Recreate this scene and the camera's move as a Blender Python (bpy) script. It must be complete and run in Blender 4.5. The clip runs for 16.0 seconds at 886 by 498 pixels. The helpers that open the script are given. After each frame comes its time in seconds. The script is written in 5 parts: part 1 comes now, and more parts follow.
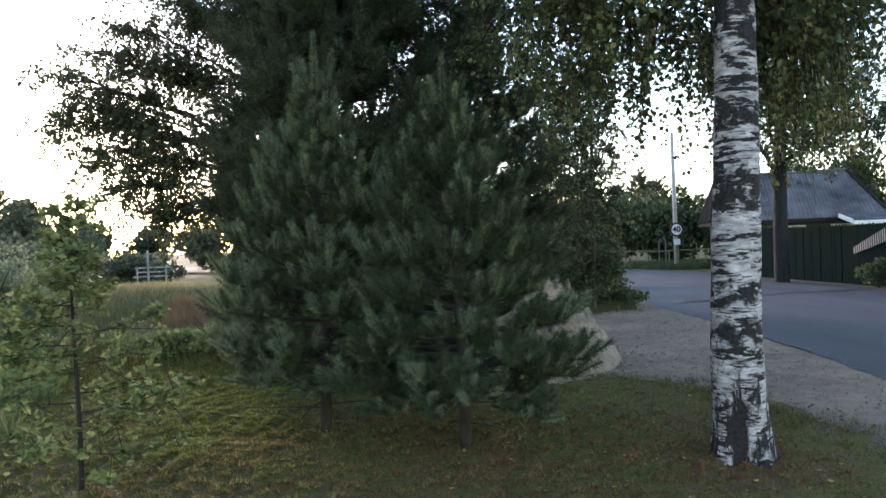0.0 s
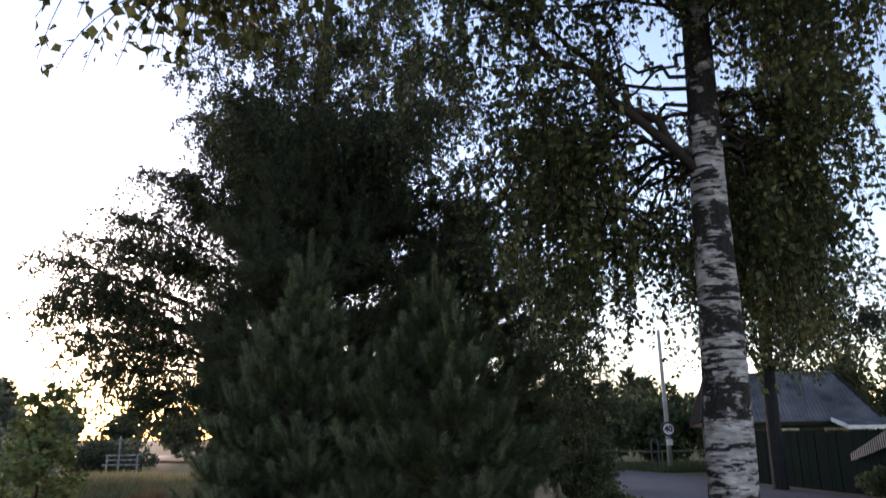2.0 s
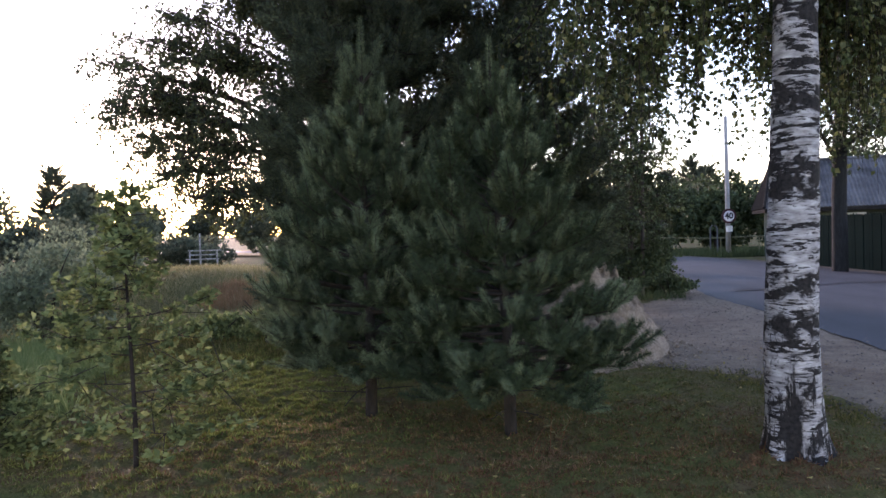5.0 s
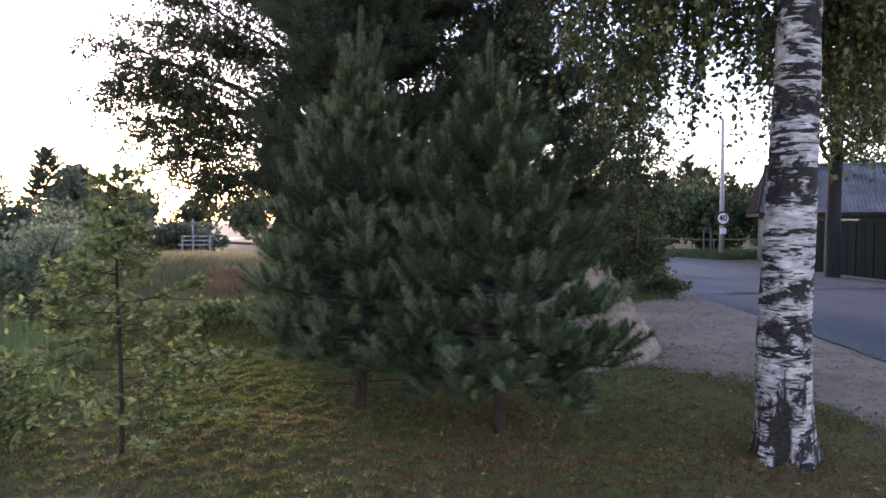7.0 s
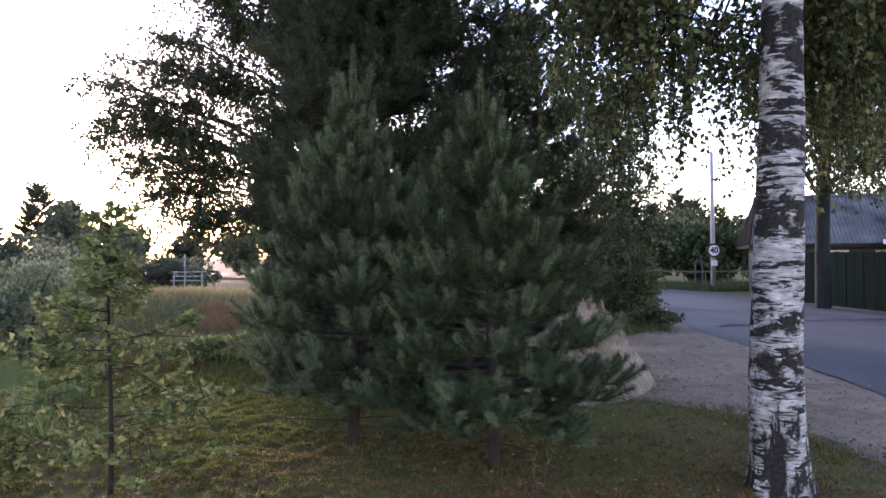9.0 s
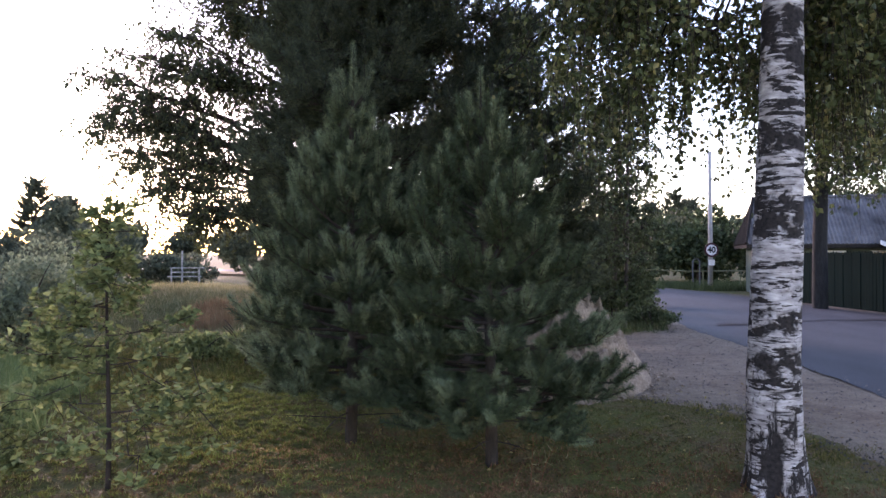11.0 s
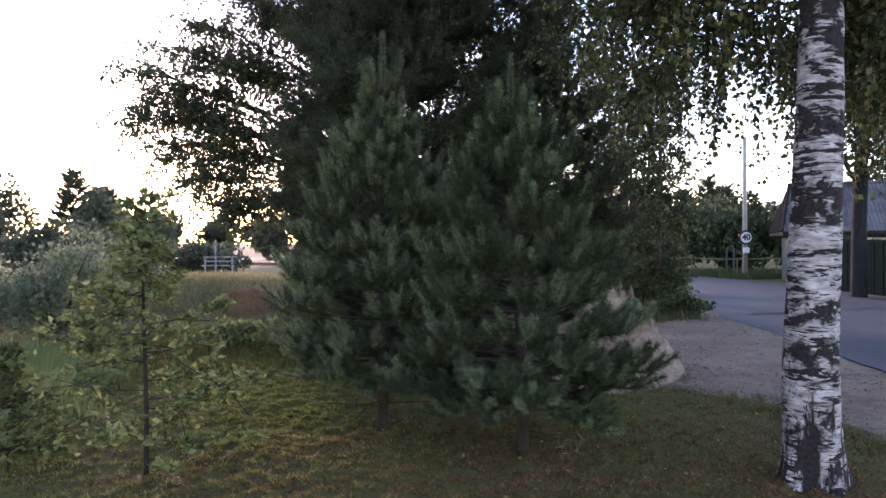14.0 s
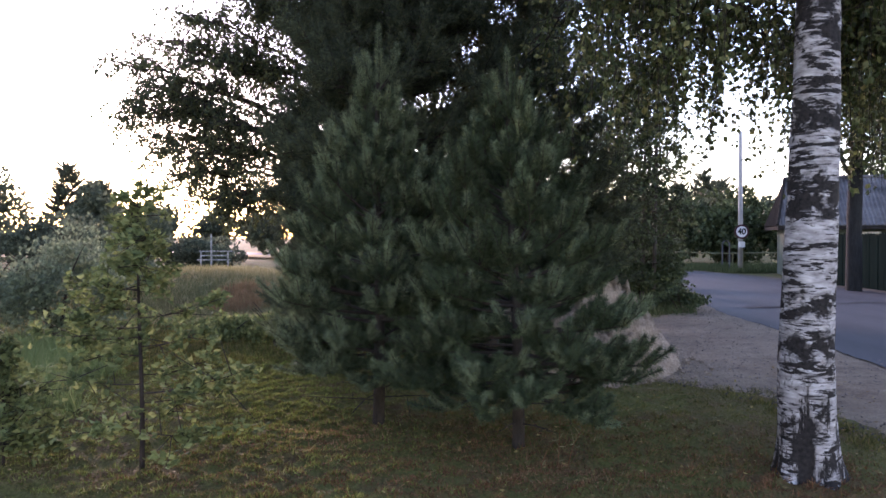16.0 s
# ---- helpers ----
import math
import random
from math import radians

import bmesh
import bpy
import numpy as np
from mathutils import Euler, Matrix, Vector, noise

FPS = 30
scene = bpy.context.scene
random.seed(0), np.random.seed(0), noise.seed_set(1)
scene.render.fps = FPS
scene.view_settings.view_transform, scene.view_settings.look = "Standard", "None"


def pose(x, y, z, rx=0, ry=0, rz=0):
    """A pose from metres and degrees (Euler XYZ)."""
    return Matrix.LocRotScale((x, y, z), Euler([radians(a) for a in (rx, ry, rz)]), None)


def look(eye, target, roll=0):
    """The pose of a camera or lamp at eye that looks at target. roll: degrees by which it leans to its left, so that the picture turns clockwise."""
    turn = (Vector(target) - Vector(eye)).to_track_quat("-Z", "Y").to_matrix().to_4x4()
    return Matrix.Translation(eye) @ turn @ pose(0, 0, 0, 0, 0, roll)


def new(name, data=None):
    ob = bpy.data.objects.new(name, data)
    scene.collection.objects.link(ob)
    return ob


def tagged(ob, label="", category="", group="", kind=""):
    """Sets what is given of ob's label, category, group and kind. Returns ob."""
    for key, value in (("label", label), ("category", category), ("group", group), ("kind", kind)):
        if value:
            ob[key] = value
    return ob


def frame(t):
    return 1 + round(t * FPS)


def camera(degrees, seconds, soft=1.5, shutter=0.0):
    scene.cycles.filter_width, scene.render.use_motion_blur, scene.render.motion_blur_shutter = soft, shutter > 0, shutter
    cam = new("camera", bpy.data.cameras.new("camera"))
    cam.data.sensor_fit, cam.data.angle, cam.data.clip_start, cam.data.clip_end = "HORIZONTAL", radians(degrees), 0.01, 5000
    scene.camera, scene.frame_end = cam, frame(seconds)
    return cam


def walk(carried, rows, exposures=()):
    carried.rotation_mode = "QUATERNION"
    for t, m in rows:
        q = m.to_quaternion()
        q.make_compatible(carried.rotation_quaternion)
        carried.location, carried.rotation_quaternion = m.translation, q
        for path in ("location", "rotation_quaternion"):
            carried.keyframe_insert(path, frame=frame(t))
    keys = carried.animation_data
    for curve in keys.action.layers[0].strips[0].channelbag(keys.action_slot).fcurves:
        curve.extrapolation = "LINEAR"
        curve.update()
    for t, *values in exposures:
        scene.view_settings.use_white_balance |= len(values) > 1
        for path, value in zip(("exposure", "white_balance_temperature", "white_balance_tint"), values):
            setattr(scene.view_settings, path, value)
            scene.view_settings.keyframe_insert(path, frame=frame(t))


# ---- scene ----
cam = camera(63.9, 16.0, 1.5, 0.5)
PATH = [
    (0, (0.021, -0.049, 1.513), (0.159, 1.946, 1.497), -2.2),
    (0.5, (0.041, -0.061, 1.505), (0.169, 1.935, 1.483), -3.8),
    (1, (0.014, -0.093, 1.536), (0.15, 1.896, 1.688), -3.0),
    (1.5, (0.017, -0.096, 1.57), (0.178, 1.865, 1.929), -1.4),
    (2, (0.004, -0.086, 1.573), (0.182, 1.84, 2.081), -0.7),
    (2.5, (0.001, -0.092, 1.599), (0.166, 1.794, 2.242), -0.1),
    (3, (-0.014, -0.103, 1.622), (0.117, 1.721, 2.434), 0.2),
    (3.5, (0.02, -0.093, 1.594), (0.113, 1.791, 2.26), -1.3),
    (4, (0.013, -0.059, 1.544), (-0.028, 1.93, 1.741), -1.3),
    (4.5, (0.03, -0.029, 1.539), (0.046, 1.97, 1.555), -2.1),
    (4.7, (0.024, -0.027, 1.531), (0.038, 1.973, 1.491), -2.0),
    (6.8, (0.019, 0.004, 1.541), (0.027, 2.003, 1.462), -0.0),
    (7, (0.016, 0.009, 1.54), (0.042, 2.007, 1.466), 0.0),
    (7.5, (0.013, -0.002, 1.542), (0.074, 1.997, 1.504), -0.2),
    (8, (0.013, -0.012, 1.544), (0.076, 1.987, 1.533), -0.3),
    (8.5, (0.018, -0.014, 1.545), (0.056, 1.985, 1.543), -0.3),
    (9, (0.018, -0.014, 1.547), (0.065, 1.985, 1.568), -0.4),
    (11.5, (0.006, -0.011, 1.549), (0.057, 1.988, 1.557), 0.1),
    (12, (0.011, -0.004, 1.548), (0.057, 1.995, 1.536), 0.2),
    (12.5, (0.014, -0.011, 1.544), (0.057, 1.989, 1.518), -0.1),
    (13, (0.011, -0.013, 1.546), (0.041, 1.987, 1.532), -0.1),
    (13.5, (0.009, -0.013, 1.548), (-0.002, 1.987, 1.526), -0.3),
    (14, (0.005, -0.009, 1.552), (-0.025, 1.991, 1.534), -0.2),
    (14.5, (0.003, -0.009, 1.55), (0.002, 1.991, 1.541), 0.0),
    (15, (0.008, -0.011, 1.551), (0.022, 1.989, 1.529), -0.0),
    (15.5, (0.008, -0.011, 1.548), (0.009, 1.989, 1.536), -0.3),
    (16, (0.003, -0.002, 1.548), (-0.016, 1.998, 1.514), -0.2),
]
walk(cam, [(t, look(eye, target, roll)) for t, eye, target, roll in PATH],
     [(0, 2.82, 6350, 24), (0.8, 2.86, 6350, 24), (1.5, 2.16, 6500, 31), (2.0, 1.81, 6600, 34), (3.0, 1.36, 6700, 40), (3.6, 1.26, 6700, 40), (4.0, 1.31, 6650, 40), (4.5, 2.16, 6450, 40), (4.8, 2.46, 6350, 40), (7.0, 2.82, 6350, 44), (9.0, 2.86, 6350, 45), (11.5, 2.82, 6350, 45), (16.0, 2.76, 6350, 45)])

# ---- world and light ----
SUN_AZ = -23.0   # degrees from straight ahead, to the left
world = bpy.data.worlds.new("evening_sky")
scene.world = world
world.use_nodes = True
wn = world.node_tree.nodes
sky = wn.new("ShaderNodeTexSky")
sky.sky_type = "NISHITA"
sky.sun_disc = False
sky.sun_elevation = radians(7.0)
sky.sun_rotation = radians(SUN_AZ)
sky.air_density, sky.dust_density, sky.ozone_density = 1.0, 0.25, 1.4
wn["Background"].inputs["Strength"].default_value = 0.15
world.node_tree.links.new(sky.outputs["Color"], wn["Background"].inputs["Color"])

sun_data = bpy.data.lights.new("sun", "SUN")
sun_data.energy, sun_data.angle, sun_data.color = 1.5, radians(14), (1.0, 0.82, 0.68)
sun = new("sun", sun_data)
az, el = radians(SUN_AZ), radians(7.0)
sun.matrix_world = look((0, 0, 0), (-math.sin(az) * math.cos(el), -math.cos(az) * math.cos(el), -math.sin(el)))

rng = np.random.default_rng(7)


# ---- mesh tools ----
class Geo:
    """Triangles gathered for one mesh."""

    def __init__(self):
        self.v, self.t, self.n = [], [], 0

    def add(self, v, t):
        v, t = np.asarray(v, float).reshape(-1, 3), np.asarray(t, int).reshape(-1, 3)
        self.v.append(v)
        self.t.append(t + self.n)
        self.n += len(v)
        return self

    def mesh(self, name, origin=(0, 0, 0), smooth=False):
        v = np.concatenate(self.v) - np.asarray(origin)
        t = np.concatenate(self.t)
        me = bpy.data.meshes.new(name)
        me.vertices.add(len(v))
        me.vertices.foreach_set("co", v.astype(np.float32).ravel())
        me.loops.add(3 * len(t))
        me.loops.foreach_set("vertex_index", t.astype(np.int32).ravel())
        me.polygons.add(len(t))
        me.polygons.foreach_set("loop_start", np.arange(0, 3 * len(t), 3, dtype=np.int32))
        me.polygons.foreach_set("use_smooth", np.full(len(t), smooth))
        me.update(calc_edges=True)
        return me


ORIGIN = {}


def thing(name, at, label, category, group="", kind=""):
    ob = tagged(new(name), label, category, group, kind)
    ob.location = at
    ob.empty_display_size = 0.1
    ORIGIN[ob] = tuple(at)
    return ob


def part(name, geo, material, parent, label="", kind="", smooth=False):
    """One mesh under a thing or under one of its parts; geo is in world places."""
    o = ORIGIN[parent]
    ob = new(name, geo.mesh(name, o, smooth))
    ob.data.materials.append(material)
    ob.parent = parent
    ORIGIN[ob] = o
    return tagged(ob, label, kind=kind)


def solid(name, geo, material, label, category="", kind="", smooth=False):
    ob = new(name, geo.mesh(name, (0, 0, 0), smooth))
    ob.data.materials.append(material)
    return tagged(ob, label, category, kind=kind)


def tube(geo, pts, radii, sides=6, cap=True):
    """A tapered tube along points."""
    pts, radii = np.asarray(pts, float), np.asarray(radii, float)
    tan = np.gradient(pts, axis=0)
    tan /= np.linalg.norm(tan, axis=1, keepdims=True) + 1e-9
    ref = np.array([1.0, 0.0, 0.0]) if abs(tan[0][0]) < 0.8 else np.array([0.0, 1.0, 0.0])
    a = np.cross(tan, ref)
    a /= np.linalg.norm(a, axis=1, keepdims=True) + 1e-9
    b = np.cross(tan, a)
    ang = np.linspace(0, 2 * np.pi, sides, endpoint=False)
    ring = pts[:, None] + radii[:, None, None] * (np.cos(ang)[None, :, None] * a[:, None] + np.sin(ang)[None, :, None] * b[:, None])
    v = ring.reshape(-1, 3)
    n = len(pts)
    i, j = np.meshgrid(np.arange(n - 1), np.arange(sides), indexing="ij")
    k = (j + 1) % sides
    p, q, r, s = i * sides + j, i * sides + k, (i + 1) * sides + k, (i + 1) * sides + j
    t = [np.stack([p, r, q], -1).reshape(-1, 3), np.stack([p, s, r], -1).reshape(-1, 3)]
    if cap:
        v = np.concatenate([v, pts[-1:], pts[:1]])
        e = (n - 1) * sides
        jj = np.arange(sides)
        t.append(np.stack([e + jj, np.full(sides, n * sides), e + (jj + 1) % sides], -1))
        t.append(np.stack([jj, (jj + 1) % sides, np.full(sides, n * sides + 1)], -1))
    geo.add(v, np.concatenate(t))


def box(geo, lo, hi, m=None):
    x0, y0, z0 = lo
    x1, y1, z1 = hi
    v = np.array([[x, y, z] for z in (z0, z1) for y in (y0, y1) for x in (x0, x1)], float)
    if m is not None:
        v = np.array([m @ Vector(p) for p in v])
    t = [(0, 2, 3), (0, 3, 1), (4, 5, 7), (4, 7, 6), (0, 1, 5), (0, 5, 4), (2, 6, 7), (2, 7, 3), (0, 4, 6), (0, 6, 2), (1, 3, 7), (1, 7, 5)]
    geo.add(v, t)


def unit(v):
    return v / (np.linalg.norm(v, axis=-1, keepdims=True) + 1e-9)


def leaves(geo, base, way, size, wide=0.38, fold=0.12, flat=0.0):
    """Folded pointed leaves, two triangles each. base, way: n x 3; size: n. flat: 1 turns their faces to the sky."""
    n = len(base)
    way = unit(way)
    r = rng.normal(size=(n, 3))
    r = r * (1 - flat) + np.cross(way, (0, 0, 1)) * flat
    side = unit(r - (r * way).sum(1, keepdims=True) * way)
    up = np.cross(way, side)
    s = size[:, None]
    a = base
    m = base + way * s * 0.42
    tip = base + way * s
    left, right = m + side * s * wide + up * s * fold, m - side * s * wide + up * s * fold
    v = np.stack([a, left, tip, right], 1).reshape(-1, 3)
    i = np.arange(n)[:, None] * 4
    geo.add(v, np.concatenate([i + np.array([[0, 2, 1]]), i + np.array([[0, 3, 2]])]))


def blades(geo, base, way, size, width):
    """Thin single triangles: grass blades and needles."""
    n = len(base)
    side = unit(np.cross(way, rng.normal(size=(n, 3)))) * (width * 0.5)[:, None]
    v = np.stack([base - side, base + side, base + unit(way) * size[:, None]], 1).reshape(-1, 3)
    geo.add(v, np.arange(3 * n).reshape(-1, 3))


def curve3(a, m, b, n):
    s = np.linspace(0, 1, n)[:, None]
    a, m, b = (np.asarray(p, float) for p in (a, m, b))
    return (1 - s) ** 2 * a + 2 * s * (1 - s) * m + s ** 2 * b


# ---- materials ----
def material(name, rough=0.9, metal=0.0):
    m = bpy.data.materials.new(name)
    m.use_nodes = True
    nt = m.node_tree
    b = nt.nodes["Principled BSDF"]
    b.inputs["Roughness"].default_value = rough
    b.inputs["Metallic"].default_value = metal
    b.inputs["Specular IOR Level"].default_value = 0.15
    return m, nt, b


def node(nt, kind, **values):
    n = nt.nodes.new(kind)
    for key, value in values.items():
        n.inputs[key.replace("_", " ")].default_value = value
    return n


def ramp(nt, source, stops, interpolation="LINEAR"):
    r = nt.nodes.new("ShaderNodeValToRGB")
    r.color_ramp.interpolation = interpolation
    e = r.color_ramp.elements
    while len(e) < len(stops):
        e.new(0.5)
    for el_, (p, c) in zip(e, stops):
        el_.position = p
        el_.color = (*c, 1) if len(c) == 3 else c
    nt.links.new(source, r.inputs["Fac"])
    return r.outputs["Color"]


def coords(nt, scale=(1, 1, 1)):
    tc = nt.nodes.new("ShaderNodeTexCoord")
    mp = nt.nodes.new("ShaderNodeMapping")
    mp.inputs["Scale"].default_value = scale
    nt.links.new(tc.outputs["Object"], mp.inputs["Vector"])
    return mp.outputs["Vector"]


def noise_tex(nt, vec, scale, detail=4.0, rough=0.6, distortion=0.0):
    n = nt.nodes.new("ShaderNodeTexNoise")
    n.inputs["Scale"].default_value = scale
    n.inputs["Detail"].default_value = detail
    n.inputs["Roughness"].default_value = rough
    n.inputs["Distortion"].default_value = distortion
    nt.links.new(vec, n.inputs["Vector"])
    return n.outputs["Fac"]


def mix(nt, fac, a, b, blend="MIX"):
    m = nt.nodes.new("ShaderNodeMix")
    m.data_type, m.blend_type = "RGBA", blend
    for key, val in ((0, fac), (6, a), (7, b)):
        if isinstance(val, (int, float)):
            m.inputs[key].default_value = val
        elif isinstance(val, tuple):
            m.inputs[key].default_value = (*val, 1)
        else:
            nt.links.new(val, m.inputs[key])
    return m.outputs[2]


def bump(nt, b, height, strength, distance):
    n = nt.nodes.new("ShaderNodeBump")
    n.inputs["Strength"].default_value = strength
    n.inputs["Distance"].default_value = distance
    nt.links.new(height, n.inputs["Height"])
    nt.links.new(n.outputs["Normal"], b.inputs["Normal"])


def leaf_material(name, stops, translucent=0.35, rough=0.5, patch=1.5, depth=0.6):
    """Foliage: each leaf its own tone, and larger drifts of tone through the crown."""
    m, nt, b = material(name, rough)
    g = nt.nodes.new("ShaderNodeNewGeometry")
    col = ramp(nt, g.outputs["Random Per Island"], stops)
    drift = noise_tex(nt, coords(nt), patch, 2.0)
    col = mix(nt, depth, col, ramp(nt, drift, [(0.3, (0.42, 0.45, 0.42)), (0.7, (1.1, 1.08, 0.95))]), "MULTIPLY")
    nt.links.new(col, b.inputs["Base Color"])
    tr = nt.nodes.new("ShaderNodeBsdfTranslucent")
    nt.links.new(col, tr.inputs["Color"])
    mx = nt.nodes.new("ShaderNodeMixShader")
    mx.inputs[0].default_value = translucent
    nt.links.new(b.outputs[0], mx.inputs[1])
    nt.links.new(tr.outputs[0], mx.inputs[2])
    nt.links.new(mx.outputs[0], nt.nodes["Material Output"].inputs["Surface"])
    return m


def mottled(name, a, b_, scale=(1, 1, 1), size=8.0, rough=0.9, fine=60.0, relief=0.01, metal=0.0):
    m, nt, b = material(name, rough, metal)
    vec = coords(nt, scale)
    big, small = noise_tex(nt, vec, size), noise_tex(nt, vec, fine, 3.0)
    col = mix(nt, ramp(nt, big, [(0.3, (0, 0, 0)), (0.7, (1, 1, 1))]), a, b_)
    col = mix(nt, 0.5, col, ramp(nt, small, [(0.25, (0.55, 0.55, 0.55)), (0.75, (1.25, 1.25, 1.25))]), "MULTIPLY")
    nt.links.new(col, b.inputs["Base Color"])
    bump(nt, b, small, 0.5, relief)
    return m


def node_add(nt, a, value):
    m = nt.nodes.new("ShaderNodeMath")
    m.inputs[1].default_value = value
    nt.links.new(a, m.inputs[0])
    return m.outputs[0]


def birch_bark():
    m, nt, b = material("birch_bark", 0.8)
    vec = coords(nt)
    sep = nt.nodes.new("ShaderNodeSeparateXYZ")
    nt.links.new(vec, sep.inputs[0])
    z = sep.outputs["Z"]
    # short dark dashes that run round the stem
    dash = noise_tex(nt, coords(nt, (4.6, 4.6, 21)), 1.0, 5.0, 0.66, 0.35)
    dashes = ramp(nt, dash, [(0.53, (0, 0, 0)), (0.55, (1, 1, 1))])
    fine = noise_tex(nt, coords(nt, (7, 7, 62)), 1.0, 3.0, 0.62)
    fines = ramp(nt, fine, [(0.57, (0, 0, 0)), (0.61, (0.9, 0.9, 0.9))])
    # broad black scars at some heights
    wob = noise_tex(nt, coords(nt, (5, 5, 6)), 1.0, 3.0, 0.6, 1.0)
    mz = nt.nodes.new("ShaderNodeMath")
    mz.operation = "MULTIPLY_ADD"
    mz.inputs[1].default_value, mz.inputs[2].default_value = 0.55, -0.275
    nt.links.new(wob, mz.inputs[0])
    ad = nt.nodes.new("ShaderNodeMath")
    ad.operation = "ADD"
    nt.links.new(z, ad.inputs[0])
    nt.links.new(mz.outputs[0], ad.inputs[1])
    mr = node(nt, "ShaderNodeMapRange", From_Min=0.0, From_Max=5.0)
    nt.links.new(ad.outputs[0], mr.inputs["Value"])
    w, k = (1, 1, 1), (0, 0, 0)
    scars = ramp(nt, mr.outputs[0], [(0.0, k), (0.16, k), (0.17, w), (0.19, w), (0.20, k), (0.213, k), (0.22, w), (0.238, w), (0.245, k), (0.335, k), (0.345, w), (0.38, w), (0.39, k), (0.435, k), (0.445, w), (0.475, w), (0.485, k),
                                     (0.555, k), (0.565, w), (0.63, w), (0.645, k), (0.72, k), (0.73, w), (1.0, w)])
    broken = ramp(nt, noise_tex(nt, coords(nt, (7, 7, 9)), 1.0, 3.0), [(0.40, k), (0.47, w)])
    scars = mix(nt, 1.0, scars, broken, "MULTIPLY")
    # deep black cracks that climb from the root
    crack = noise_tex(nt, coords(nt, (11, 11, 3.2)), 1.0, 8.0, 0.72, 0.5)
    low = node(nt, "ShaderNodeMapRange", From_Min=0.0, From_Max=1.15, To_Min=0.075, To_Max=-0.10)
    nt.links.new(z, low.inputs["Value"])
    cs = nt.nodes.new("ShaderNodeMath")
    cs.operation = "ADD"
    nt.links.new(crack, cs.inputs[0])
    nt.links.new(low.outputs[0], cs.inputs[1])
    cracks = ramp(nt, cs.outputs[0], [(0.55, k), (0.60, w)])
    # one broad split up the middle of the foot
    ab = nt.nodes.new("ShaderNodeMath")
    ab.operation = "ABSOLUTE"
    nt.links.new(node_add(nt, sep.outputs["X"], 0.08), ab.inputs[0])
    wide_ = nt.nodes.new("ShaderNodeMath")
    wide_.operation = "MULTIPLY_ADD"
    wide_.inputs[1].default_value = 0.10
    nt.links.new(z, wide_.inputs[0])
    nt.links.new(ab.outputs[0], wide_.inputs[2])
    rag = nt.nodes.new("ShaderNodeMath")
    rag.operation = "MULTIPLY_ADD"
    rag.inputs[1].default_value = -0.22
    nt.links.new(noise_tex(nt, coords(nt, (9, 9, 4)), 1.0, 5.0, 0.65, 0.6), rag.inputs[0])
    nt.links.new(wide_.outputs[0], rag.inputs[2])
    split = ramp(nt, node_add(nt, rag.outputs[0], 0.5), [(0.455, w), (0.475, k)])
    cracks = mix(nt, 1.0, cracks, split, "LIGHTEN")
    dark = mix(nt, 1.0, mix(nt, 1.0, dashes, scars, "LIGHTEN"), mix(nt, 1.0, cracks, fines, "LIGHTEN"), "LIGHTEN")
    tone = noise_tex(nt, coords(nt, (9, 9, 30)), 1.0, 4.0)
    white = ramp(nt, tone, [(0.3, (0.14, 0.128, 0.122)), (0.52, (0.32, 0.30, 0.292)), (0.75, (0.54, 0.515, 0.50))])
    black = ramp(nt, noise_tex(nt, coords(nt, (40, 40, 40)), 1.0), [(0.3, (0.006, 0.006, 0.006)), (0.7, (0.032, 0.027, 0.025))])
    nt.links.new(mix(nt, dark, white, black), b.inputs["Base Color"])
    inv = nt.nodes.new("ShaderNodeInvert")
    nt.links.new(dark, inv.inputs["Color"])
    bump(nt, b, inv.outputs[0], 0.6, 0.012)
    return m


def ground_material():
    m, nt, b = material("turf", 1.0)
    vec = coords(nt)
    big, mid, fine = noise_tex(nt, vec, 0.55, 3.0), noise_tex(nt, vec, 3.0, 5.0, 0.7), noise_tex(nt, vec, 45.0, 4.0, 0.7)
    green = mix(nt, ramp(nt, fine, [(0.3, (0, 0, 0)), (0.7, (1, 1, 1))]), (0.050, 0.054, 0.014), (0.125, 0.125, 0.036))
    dry = mix(nt, ramp(nt, fine, [(0.3, (0, 0, 0)), (0.7, (1, 1, 1))]), (0.05, 0.030, 0.013), (0.16, 0.11, 0.050))
    f = mix(nt, 0.5, big, mid)
    nt.links.new(mix(nt, ramp(nt, f, [(0.46, (0, 0, 0)), (0.60, (1, 1, 1))]), green, dry), b.inputs["Base Color"])
    bump(nt, b, fine, 0.8, 0.03)
    return m


def asphalt_material():
    m, nt, b = material("asphalt", 0.75)
    vec = coords(nt)
    grain, wear = noise_tex(nt, vec, 120.0, 3.0, 0.7), noise_tex(nt, coords(nt, (0.8, 0.18, 1)), 1.0, 5.0, 0.65)
    col = ramp(nt, wear, [(0.3, (0.026, 0.027, 0.031)), (0.7, (0.050, 0.052, 0.058))])
    col = mix(nt, 0.6, col, ramp(nt, grain, [(0.25, (0.5, 0.5, 0.5)), (0.75, (1.35, 1.35, 1.35))]), "MULTIPLY")
    nt.links.new(col, b.inputs["Base Color"])
    bump(nt, b, grain, 0.4, 0.006)
    return m


